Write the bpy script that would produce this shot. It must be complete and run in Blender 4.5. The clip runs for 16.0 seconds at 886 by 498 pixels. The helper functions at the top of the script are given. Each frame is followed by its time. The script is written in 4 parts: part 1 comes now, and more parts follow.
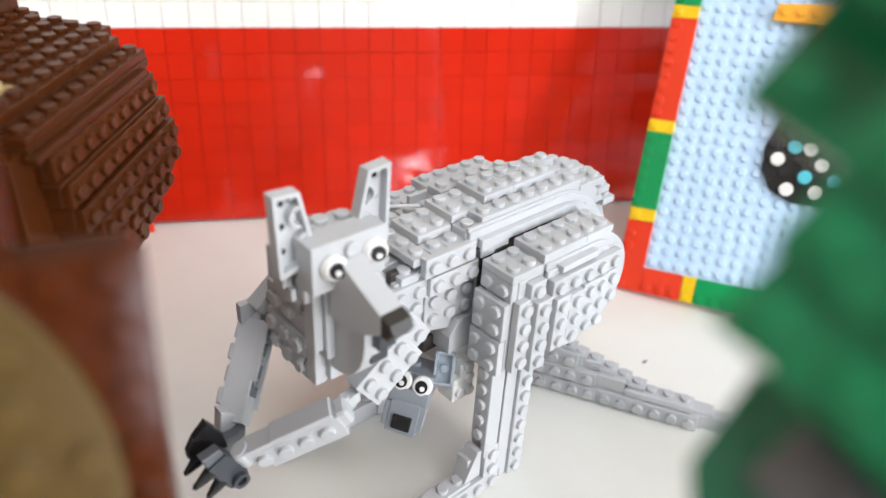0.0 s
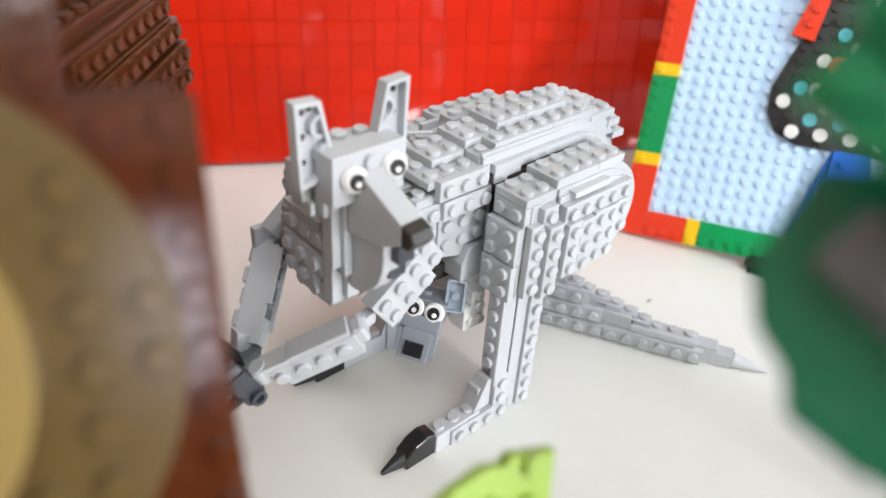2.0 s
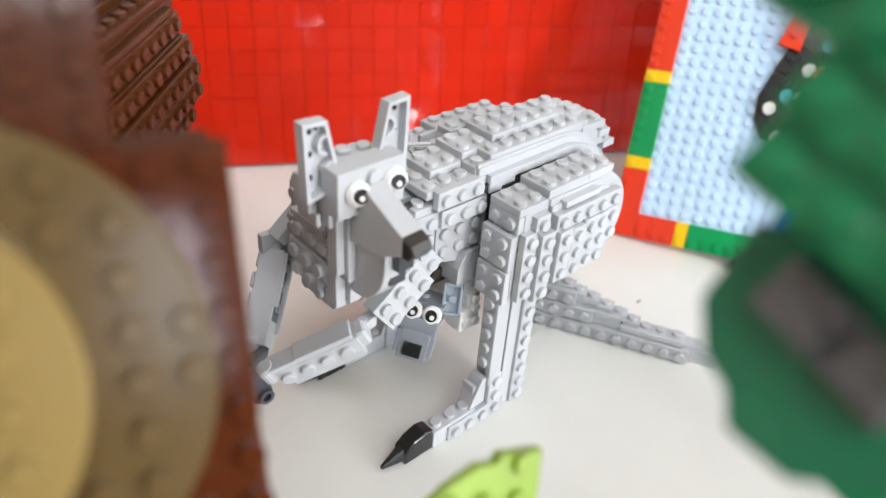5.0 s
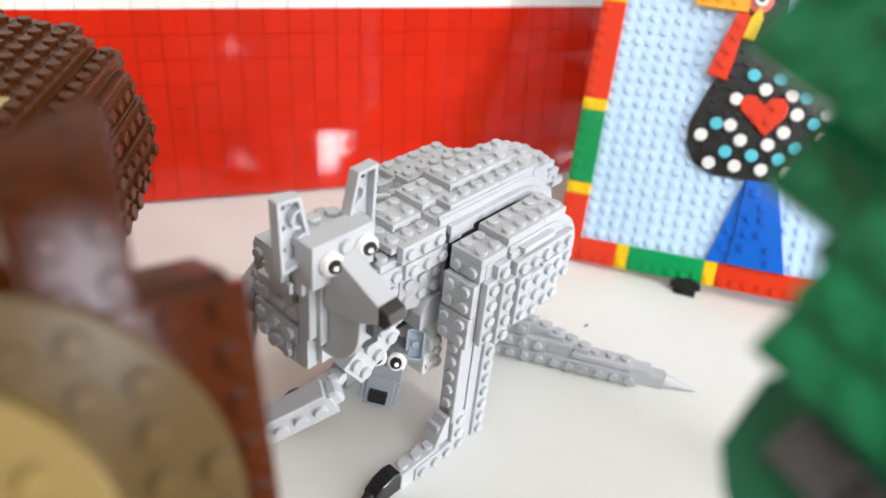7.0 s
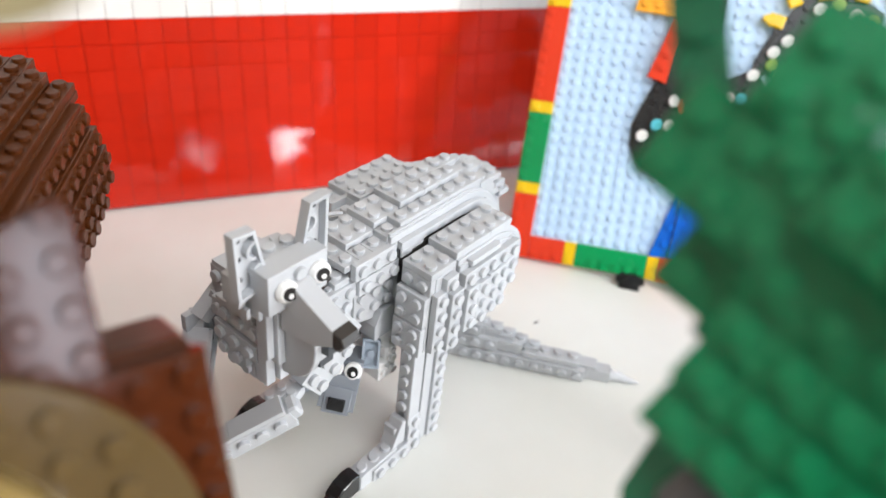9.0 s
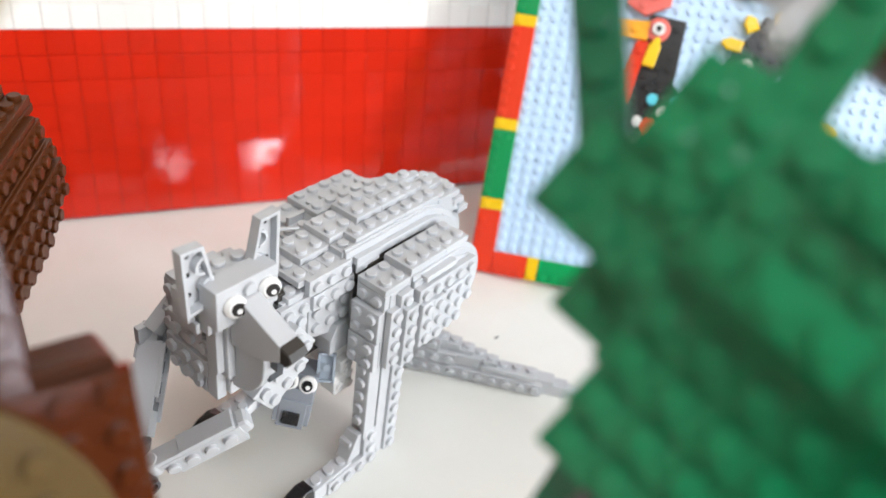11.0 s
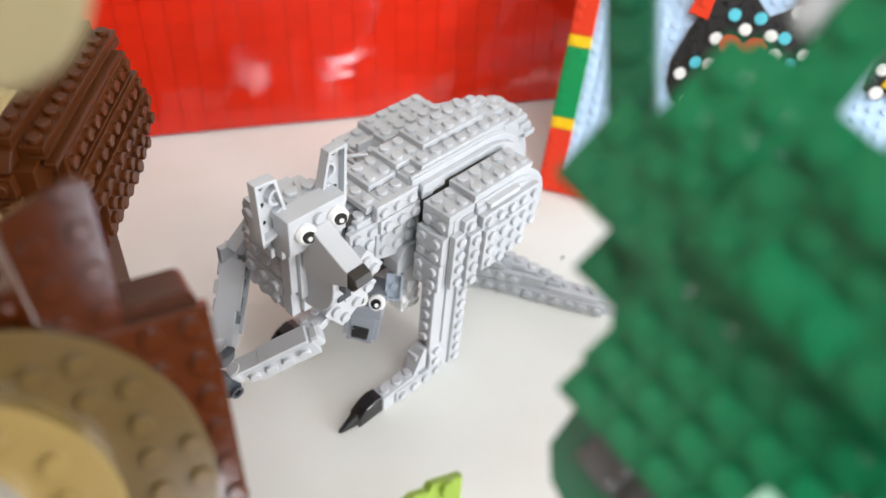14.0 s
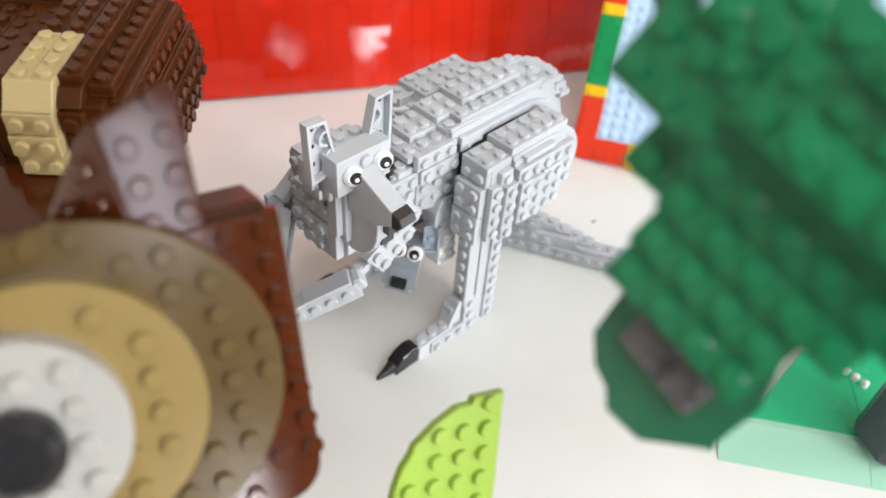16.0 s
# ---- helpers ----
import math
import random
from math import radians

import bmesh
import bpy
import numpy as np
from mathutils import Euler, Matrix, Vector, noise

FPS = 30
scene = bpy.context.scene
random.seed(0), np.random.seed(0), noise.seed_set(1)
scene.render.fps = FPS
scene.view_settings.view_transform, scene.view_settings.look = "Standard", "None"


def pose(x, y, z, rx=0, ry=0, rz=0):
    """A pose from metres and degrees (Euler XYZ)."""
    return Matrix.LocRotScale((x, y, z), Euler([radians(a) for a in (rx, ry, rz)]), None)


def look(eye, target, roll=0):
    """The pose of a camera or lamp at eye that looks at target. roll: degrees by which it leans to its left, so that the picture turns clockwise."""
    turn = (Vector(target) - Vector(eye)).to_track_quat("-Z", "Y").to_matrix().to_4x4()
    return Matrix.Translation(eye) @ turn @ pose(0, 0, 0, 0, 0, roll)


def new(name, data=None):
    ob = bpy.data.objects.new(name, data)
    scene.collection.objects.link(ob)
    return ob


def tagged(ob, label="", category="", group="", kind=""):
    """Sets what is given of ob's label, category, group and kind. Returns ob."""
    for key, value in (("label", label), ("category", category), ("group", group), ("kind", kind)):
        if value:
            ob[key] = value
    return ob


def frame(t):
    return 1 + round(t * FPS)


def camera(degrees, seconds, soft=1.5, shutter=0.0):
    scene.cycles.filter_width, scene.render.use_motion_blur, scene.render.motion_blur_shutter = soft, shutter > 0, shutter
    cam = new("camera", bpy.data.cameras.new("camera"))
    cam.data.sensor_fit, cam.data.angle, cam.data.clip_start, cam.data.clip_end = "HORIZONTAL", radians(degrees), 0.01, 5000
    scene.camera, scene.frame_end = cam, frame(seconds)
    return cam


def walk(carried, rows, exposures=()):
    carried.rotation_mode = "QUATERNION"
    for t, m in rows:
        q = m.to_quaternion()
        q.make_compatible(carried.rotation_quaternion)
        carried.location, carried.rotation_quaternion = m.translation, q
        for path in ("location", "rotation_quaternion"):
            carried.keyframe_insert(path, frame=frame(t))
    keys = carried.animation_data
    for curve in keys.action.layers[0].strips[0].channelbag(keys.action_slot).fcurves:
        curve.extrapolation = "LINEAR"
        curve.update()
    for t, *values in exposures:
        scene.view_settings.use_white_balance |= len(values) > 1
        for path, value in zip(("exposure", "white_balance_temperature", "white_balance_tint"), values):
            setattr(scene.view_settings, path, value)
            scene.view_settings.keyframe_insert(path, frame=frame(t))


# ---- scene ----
cam = camera(60.6, 16.0)
PATH = [
    (0, (0.016, 0.024, 0.266), (0.372, 1.693, -0.777), 3.5),
    (0.5, (0.015, 0.023, 0.259), (0.358, 1.64, -0.867), 3.5),
    (1, (0.013, 0.02, 0.255), (0.367, 1.647, -0.852), 4.1),
    (1.5, (0.009, 0.018, 0.254), (0.372, 1.649, -0.845), 4.2),
    (2, (0.007, 0.015, 0.252), (0.379, 1.638, -0.856), 4.1),
    (2.5, (0.007, 0.011, 0.248), (0.388, 1.647, -0.838), 4.4),
    (3, (0.007, 0.007, 0.244), (0.387, 1.651, -0.83), 4.3),
    (3.2, (0.006, 0.004, 0.24), (0.379, 1.655, -0.825), 4.1),
    (5.3, (0.003, 0.007, 0.268), (0.389, 1.601, -0.876), 4.7),
    (5.5, (-0.001, 0.009, 0.27), (0.415, 1.59, -0.881), 5.4),
    (6, (-0.004, 0.008, 0.282), (0.503, 1.591, -0.831), 7.3),
    (6.5, (-0.006, 0.011, 0.282), (0.59, 1.56, -0.833), 7.0),
    (7, (-0.01, 0.017, 0.286), (0.556, 1.573, -0.835), 6.1),
    (7.5, (-0.006, 0.02, 0.293), (0.664, 1.558, -0.795), 5.9),
    (8, (-0.004, 0.016, 0.299), (0.655, 1.525, -0.836), 6.7),
    (8.5, (-0.007, 0.01, 0.308), (0.635, 1.499, -0.863), 7.7),
    (9, (-0.009, 0.013, 0.308), (0.65, 1.503, -0.852), 7.0),
    (9.5, (-0.007, 0.012, 0.311), (0.716, 1.488, -0.829), 8.2),
    (9.7, (-0.006, 0.009, 0.311), (0.715, 1.491, -0.821), 8.7),
    (12, (0.003, 0.006, 0.322), (0.703, 1.5, -0.809), 8.7),
    (12.5, (0.004, 0.002, 0.328), (0.657, 1.514, -0.806), 7.6),
    (13, (0.002, 0.001, 0.331), (0.627, 1.498, -0.838), 7.1),
    (13.5, (0.002, 0.003, 0.33), (0.593, 1.473, -0.891), 6.7),
    (14, (0.004, 0.003, 0.329), (0.491, 1.399, -1.017), 5.8),
    (14.5, (0.004, 0.0, 0.328), (0.493, 1.347, -1.066), 6.6),
    (15, (0.001, -0.006, 0.334), (0.443, 1.369, -1.05), 5.3),
    (15.5, (-0.003, -0.008, 0.328), (0.432, 1.368, -1.057), 5.2),
    (16, (-0.007, -0.016, 0.324), (0.415, 1.376, -1.048), 5.0),
]
walk(cam, [(t, look(eye, target, roll)) for t, eye, target, roll in PATH])

# depth of field: the lens focuses on the grey model
cam.data.dof.use_dof = True
cam.data.dof.focus_distance = 0.31
cam.data.dof.aperture_fstop = 7.3

# ---- world and light ----
world = bpy.data.worlds.new("sky")
world.use_nodes = True
scene.world = world
wn = world.node_tree.nodes
sky = wn.new("ShaderNodeTexSky")
sky.sky_type, sky.sun_disc = "NISHITA", False
sky.sun_elevation, sky.sun_rotation = radians(38), radians(150)
wn["Background"].inputs["Strength"].default_value = 0.10
world.node_tree.links.new(sky.outputs["Color"], wn["Background"].inputs["Color"])
scene.view_settings.exposure = -0.06


def area_lamp(name, m, w, h, watts, colour):
    data = bpy.data.lights.new(name, "AREA")
    data.shape, data.size, data.size_y, data.energy, data.color = "RECTANGLE", w, h, watts, colour
    ob = new(name, data)
    ob.matrix_world = m
    return tagged(ob, "daylight of reflected windows and added fill openings", "daylight", kind="structure")


# ---- materials ----
def node_mat(name):
    m = bpy.data.materials.new(name)
    m.use_nodes = True
    nt = m.node_tree
    return m, nt, nt.nodes, nt.nodes["Principled BSDF"]


def plastic(name, col, rough=0.24, var=0.10, scale=900.0, coat=0.0):
    """Moulded plastic: a slightly uneven colour, faint ripple, fingerprints in the gloss."""
    m, nt, n, p = node_mat(name)
    geo = n.new("ShaderNodeNewGeometry")
    info = n.new("ShaderNodeObjectInfo")
    big = n.new("ShaderNodeTexNoise")
    big.inputs["Scale"].default_value, big.inputs["Detail"].default_value = 35.0, 3.0
    nt.links.new(geo.outputs["Position"], big.inputs["Vector"])
    fine = n.new("ShaderNodeTexNoise")
    fine.inputs["Scale"].default_value, fine.inputs["Detail"].default_value = scale, 4.0
    nt.links.new(geo.outputs["Position"], fine.inputs["Vector"])
    hsv = n.new("ShaderNodeHueSaturation")
    hsv.inputs["Color"].default_value = (*col, 1)
    add = n.new("ShaderNodeMath")
    add.operation = "MULTIPLY_ADD"
    add.inputs[1].default_value, add.inputs[2].default_value = var, 1.0 - var * 0.75
    mix = n.new("ShaderNodeMath")
    mix.operation = "ADD"
    nt.links.new(info.outputs["Random"], mix.inputs[0])
    nt.links.new(big.outputs["Fac"], mix.inputs[1])
    nt.links.new(mix.outputs[0], add.inputs[0])
    nt.links.new(add.outputs[0], hsv.inputs["Value"])
    nt.links.new(hsv.outputs["Color"], p.inputs["Base Color"])
    r = n.new("ShaderNodeMapRange")
    r.inputs["To Min"].default_value, r.inputs["To Max"].default_value = rough * 0.75, rough * 1.35
    nt.links.new(big.outputs["Fac"], r.inputs["Value"])
    nt.links.new(r.outputs["Result"], p.inputs["Roughness"])
    bump = n.new("ShaderNodeBump")
    bump.inputs["Strength"].default_value, bump.inputs["Distance"].default_value = 0.05, 0.0004
    nt.links.new(fine.outputs["Fac"], bump.inputs["Height"])
    nt.links.new(bump.outputs["Normal"], p.inputs["Normal"])
    p.inputs["IOR"].default_value = 1.53
    p.inputs["Coat Weight"].default_value = coat
    p.inputs["Coat Roughness"].default_value = 0.04
    return m


GREY = plastic("light_grey_plastic", (0.50, 0.512, 0.53), 0.34)
DGREY = plastic("dark_grey_plastic", (0.12, 0.13, 0.145), 0.34)
BLUEGREY = plastic("blue_grey_plastic", (0.24, 0.26, 0.29), 0.34)
PALEBLUE = plastic("pale_blue_grey_plastic", (0.36, 0.41, 0.47), 0.34)
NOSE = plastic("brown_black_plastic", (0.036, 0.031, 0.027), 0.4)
CLIPGREY = plastic("polished_grey_plastic", (0.095, 0.093, 0.096), 0.13)
TRUNK = plastic("charcoal_plastic", (0.045, 0.05, 0.06), 0.3)
BLACK = plastic("black_plastic", (0.012, 0.012, 0.013), 0.26)
WHITE = plastic("white_plastic", (0.82, 0.81, 0.79), 0.25, 0.05)
RED = plastic("red_plastic", (0.74, 0.045, 0.012), 0.18, 0.08)
REDTILE = plastic("red_tile_plastic", (0.54, 0.019, 0.006), 0.032, 0.10)
WHITETILE = plastic("white_tile_plastic", (0.80, 0.78, 0.74), 0.12, 0.06)
JOINT = plastic("tile_joint_plastic", (0.26, 0.010, 0.005), 0.4)
YELLOW = plastic("yellow_plastic", (0.86, 0.56, 0.01), 0.24)
GREEN = plastic("bright_green_plastic", (0.0, 0.30, 0.085), 0.24)
BASEGREEN = plastic("fresh_green_plastic", (0.006, 0.40, 0.17), 0.24)
LIGHTBLUE = plastic("light_blue_plastic", (0.57, 0.76, 0.97), 0.24, 0.05)
BLUE = plastic("blue_plastic", (0.005, 0.13, 0.62), 0.24)
ORANGE = plastic("orange_plastic", (0.90, 0.40, 0.02), 0.24)
CORAL = plastic("coral_plastic", (0.78, 0.16, 0.13), 0.24)
TEAL = plastic("teal_plastic", (0.10, 0.55, 0.66), 0.24)
LIME = plastic("lime_plastic", (0.28, 0.42, 0.05), 0.3)
BROWN = plastic("reddish_brown_plastic", (0.066, 0.0165, 0.003), 0.33, 0.18)
OWLBROWN = plastic("glossy_brown_plastic", (0.066, 0.0145, 0.0032), 0.09, 0.14)
TAN = plastic("tan_plastic", (0.52, 0.40, 0.19), 0.26)
# the owl's eye tans and white, darkened to carry the shade over it
DTAN = plastic("dark_tan_plastic", (0.100, 0.062, 0.019), 0.18)
OWLTAN = plastic("shaded_tan_plastic", (0.24, 0.165, 0.052), 0.24)
OWLWHITE = plastic("shaded_white_plastic", (0.38, 0.365, 0.335), 0.25, 0.05)
BROWN.node_tree.nodes["Principled BSDF"].inputs["IOR"].default_value = 1.32
SAND = plastic("sand_plastic", (0.30, 0.255, 0.14), 0.30)
LEAF = plastic("dark_green_plastic", (0.0016, 0.168, 0.062), 0.19, 0.22)
LEAFDARK = plastic("deep_green_plastic", (0.004, 0.125, 0.055), 0.26, 0.15)


def clear_green():
    m, nt, n, p = node_mat("clear_green_plastic")
    p.inputs["Base Color"].default_value = (0.50, 0.86, 0.66, 1)
    p.inputs["Transmission Weight"].default_value = 0.35
    p.inputs["Roughness"].default_value = 0.12
    return m


CLEARGREEN = clear_green()


def table_mat():
    m, nt, n, p = node_mat("white_laminate")
    geo = n.new("ShaderNodeNewGeometry")
    a = n.new("ShaderNodeTexNoise")
    a.inputs["Scale"].default_value, a.inputs["Detail"].default_value = 14.0, 5.0
    b = n.new("ShaderNodeTexNoise")
    b.inputs["Scale"].default_value, b.inputs["Detail"].default_value = 420.0, 3.0
    for x in (a, b):
        nt.links.new(geo.outputs["Position"], x.inputs["Vector"])
    ramp = n.new("ShaderNodeValToRGB")
    ramp.color_ramp.elements[0].position, ramp.color_ramp.elements[1].position = 0.3, 0.7
    ramp.color_ramp.elements[0].color = (0.75, 0.75, 0.70, 1)
    ramp.color_ramp.elements[1].color = (0.80, 0.805, 0.765, 1)
    nt.links.new(a.outputs["Fac"], ramp.inputs["Fac"])
    nt.links.new(ramp.outputs["Color"], p.inputs["Base Color"])
    r = n.new("ShaderNodeMapRange")
    r.inputs["To Min"].default_value, r.inputs["To Max"].default_value = 0.36, 0.5
    nt.links.new(b.outputs["Fac"], r.inputs["Value"])
    nt.links.new(r.outputs["Result"], p.inputs["Roughness"])
    bump = n.new("ShaderNodeBump")
    bump.inputs["Strength"].default_value, bump.inputs["Distance"].default_value = 0.06, 0.0003
    nt.links.new(b.outputs["Fac"], bump.inputs["Height"])
    nt.links.new(bump.outputs["Normal"], p.inputs["Normal"])
    return m


def plaster(name, col):
    m, nt, n, p = node_mat(name)
    geo = n.new("ShaderNodeNewGeometry")
    a = n.new("ShaderNodeTexNoise")
    a.inputs["Scale"].default_value, a.inputs["Detail"].default_value = 3.0, 8.0
    nt.links.new(geo.outputs["Position"], a.inputs["Vector"])
    mix = n.new("ShaderNodeMix")
    mix.data_type = "RGBA"
    mix.inputs["A"].default_value = (*[c * 0.93 for c in col], 1)
    mix.inputs["B"].default_value = (*col, 1)
    nt.links.new(a.outputs["Fac"], mix.inputs["Factor"])
    nt.links.new(mix.outputs["Result"], p.inputs["Base Color"])
    p.inputs["Roughness"].default_value = 0.8
    return m


TABLE = table_mat()
PLASTER = plaster("warm_white_plaster", (0.78, 0.72, 0.64))
FLOORM = plaster("brown_floor", (0.30, 0.23, 0.17))

# ---- mesh building ----
MM = 0.001


class Geo:
    """Collects faces of one mesh, in millimetres."""

    def __init__(self):
        self.v, self.f, self.mi = [], [], []

    def add(self, verts, faces, m=None, mat=0):
        k = len(self.v)
        self.v += [tuple(m @ Vector(p)) if m else tuple(p) for p in verts]
        self.f += [tuple(i + k for i in f) for f in faces]
        self.mi += [mat] * len(faces)
        return self

    def box(self, lo, hi, m=None, c=0.22, mat=0):
        """A box with chamfered edges."""
        lo, hi = Vector(lo), Vector(hi)
        c = min(c, 0.45 * min(hi[i] - lo[i] for i in range(3)))
        vs, idx = [], {}
        for sx in (0, 1):
            for sy in (0, 1):
                for sz in (0, 1):
                    s = (sx, sy, sz)
                    for ax in range(3):
                        p = [hi[i] if s[i] else lo[i] for i in range(3)]
                        for i in range(3):
                            if i != ax:
                                p[i] += -c if s[i] else c
                        idx[s, ax] = len(vs)
                        vs.append(tuple(p))
        fs = []
        for ax in range(3):
            a, b = (ax + 1) % 3, (ax + 2) % 3
            for side in (0, 1):
                ring = []
                for sa, sb in ((0, 0), (1, 0), (1, 1), (0, 1)):
                    s = [0, 0, 0]
                    s[ax], s[a], s[b] = side, sa, sb
                    ring.append(idx[tuple(s), ax])
                fs.append(ring if side else ring[::-1])
            for sa in (0, 1):
                for sb in (0, 1):
                    s0, s1 = [0, 0, 0], [0, 0, 0]
                    s0[a] = s1[a] = sa
                    s0[b] = s1[b] = sb
                    s1[ax] = 1
                    q = [idx[tuple(s0), a], idx[tuple(s1), a], idx[tuple(s1), b], idx[tuple(s0), b]]
                    fs.append(q if sa == sb else q[::-1])
        for s in [(x, y, z) for x in (0, 1) for y in (0, 1) for z in (0, 1)]:
            t = [idx[s, 0], idx[s, 1], idx[s, 2]]
            fs.append(t if sum(s) % 2 else t[::-1])
        return self.add(vs, fs, m, mat)

    def cyl(self, c, r, h, m=None, seg=16, bev=0.25, r2=None, mat=0, base=False):
        """An upright round peg from c, with a bevelled top edge."""
        r2 = r if r2 is None else r2
        vs, fs = [], []
        for rr, z in ((r, 0), (r2, h - bev), (max(r2 - bev, 0.01), h)):
            for i in range(seg):
                a = 2 * math.pi * i / seg
                vs.append((c[0] + rr * math.cos(a), c[1] + rr * math.sin(a), c[2] + z))
        for k in (0, 1):
            for i in range(seg):
                j = (i + 1) % seg
                fs.append((k * seg + i, k * seg + j, (k + 1) * seg + j, (k + 1) * seg + i))
        fs.append(tuple(range(2 * seg, 3 * seg)))
        if base:
            fs.append(tuple(range(seg - 1, -1, -1)))
        return self.add(vs, fs, m, mat)

    def prism(self, poly, lo, hi, axis=2, m=None, c=0.22, mat=0):
        """A polygon (counter-clockwise) pushed from lo to hi along an axis, with chamfered rims."""
        n = len(poly)
        cx = sum(p[0] for p in poly) / n
        cy = sum(p[1] for p in poly) / n
        small = [(p[0] + (cx - p[0]) * min(1, 1.4 * c / max(1e-6, math.hypot(cx - p[0], cy - p[1]))),
                  p[1] + (cy - p[1]) * min(1, 1.4 * c / max(1e-6, math.hypot(cx - p[0], cy - p[1])))) for p in poly]
        rings = [(small, lo), (poly, lo + c), (poly, hi - c), (small, hi)]
        vs, fs = [], []
        for ring, h in rings:
            for p in ring:
                q = [0, 0, 0]
                q[axis], q[(axis + 1) % 3], q[(axis + 2) % 3] = h, p[0], p[1]
                vs.append(tuple(q))
        for k in range(3):
            for i in range(n):
                j = (i + 1) % n
                fs.append((k * n + i, k * n + j, (k + 1) * n + j, (k + 1) * n + i))
        fs.append(tuple(range(3 * n, 4 * n)))
        fs.append(tuple(range(n - 1, -1, -1)))
        return self.add(vs, fs, m, mat)

    def mesh(self, name, *mats, smooth=False):
        me = bpy.data.meshes.new(name)
        me.from_pydata([(x * MM, y * MM, z * MM) for x, y, z in self.v], [], self.f)
        for mt in mats:
            me.materials.append(mt)
        me.polygons.foreach_set("material_index", self.mi)
        if smooth:
            me.polygons.foreach_set("use_smooth", [True] * len(self.f))
        me.update()
        return me


def part(name, data, parent=None, m=None, label=""):
    """One mesh object under a thing or under a part; m is its place in the thing's frame, in metres."""
    ob = new(name, data)
    if parent:
        ob.parent = parent
    if m is not None:
        ob.matrix_basis = m
    if label:
        ob["label"] = label
    return ob


def at(x, y, z, rot=None):
    m = Matrix.Translation((x * MM, y * MM, z * MM))
    return m @ rot if rot else m


def axes(ex, ey, ez):
    return Matrix((ex, ey, ez)).transposed().to_4x4()


UP = Matrix.Identity(4)
SIDE = axes((1, 0, 0), (0, 0, 1), (0, -1, 0))      # studs face -y
FAR = axes((-1, 0, 0), (0, 0, 1), (0, 1, 0))       # studs face +y
FRONT = axes((0, -1, 0), (0, 0, 1), (-1, 0, 0))    # studs face -x
BACK = axes((0, 1, 0), (0, 0, 1), (1, 0, 0))       # studs face +x
GAP = 0.09
CACHE = {}


def brick_mesh(nx, ny, plates, mat, studs=True, seg=14):
    """A brick or plate of nx by ny studs, its low corner at the origin, shared by all alike."""
    key = (nx, ny, plates, mat.name, studs, seg)
    if key not in CACHE:
        g = Geo()
        h = plates * 3.2
        g.box((GAP, GAP, 0.0), (nx * 8 - GAP, ny * 8 - GAP, h - 0.04))
        if studs:
            for i in range(int(nx)):
                for j in range(int(ny)):
                    g.cyl((i * 8 + 4, j * 8 + 4, h - 0.1), 2.45, 1.75, seg=seg)
        CACHE[key] = g.mesh("plate", mat)
    return CACHE[key]


def brick(parent, nx, ny, plates, mat, x, y, z, turn=UP, studs=True, name="", label=""):
    nm = name or (("plate" if plates < 3 else "brick") if studs else "tile")
    return part(nm, brick_mesh(nx, ny, plates, mat, studs), parent, at(x, y, z, turn), label)


def empty(name, m, label, category, group=""):
    ob = new(name)
    ob.empty_display_size = 0.01
    ob.matrix_world = m
    return tagged(ob, label, category, group)


# ---- structure: room, table ----
def slab(name, lo, hi, mat, label, category, cut=None):
    g = Geo()
    g.box([v * 1000 for v in lo], [v * 1000 for v in hi], c=1.0)
    return tagged(new(name, g.mesh(name, mat)), label, category, kind="structure")


ROOM = (-2.2, 2.6, -2.6, 2.2, -0.78, 1.9)          # x, x, y, y, z, z
X0, X1, Y0, Y1, Z0, Z1 = ROOM
slab("floor", (X0 - .1, Y0 - .1, Z0 - .1), (X1 + .1, Y1 + .1, Z0), FLOORM, "brown floor of the exhibition room", "floor")
g = Geo()
for lo, hi in (((X0 - .1, Y0 - .1), (-0.4, Y1 + .1)), ((1.3, Y0 - .1), (X1 + .1, Y1 + .1)), ((-0.4, Y0 - .1), (1.3, -1.8)), ((-0.4, -0.5), (1.3, Y1 + .1))):
    g.box((lo[0] * 1000, lo[1] * 1000, Z1 * 1000), (hi[0] * 1000, hi[1] * 1000, Z1 * 1000 + 100), c=1.0)
tagged(new("ceiling", g.mesh("ceiling", PLASTER)), "plain warm white ceiling, its square opening added for fill light", "ceiling", kind="structure")
slab("wall_north", (X0 - .1, Y1, Z0), (X1 + .1, Y1 + .1, Z1), PLASTER, "plain warm white plaster wall", "wall")


def wall_with_opening(name, axis, lo, hi, oa, ob_, oz0, oz1):
    """A wall of four slabs round one opening; axis: the wall runs along x (0) or y (1)."""
    g = Geo()
    a = axis
    cuts = [((lo[a], oa), (lo[2], hi[2])), ((ob_, hi[a]), (lo[2], hi[2])), ((oa, ob_), (lo[2], oz0)), ((oa, ob_), (oz1, hi[2]))]
    for (p, q), (z0, z1) in cuts:
        l, h = list(lo), list(hi)
        l[a], h[a], l[2], h[2] = p, q, z0, z1
        g.box([v * 1000 for v in l], [v * 1000 for v in h], c=0.5)
    return tagged(new(name, g.mesh(name, PLASTER)), "plain warm white plaster wall with an opening added for fill light", "wall", kind="structure")


# dimness of the room behind, put into the south wall's colour
SOUTHM = plaster("dimmed_plaster", (0.05, 0.04, 0.034))


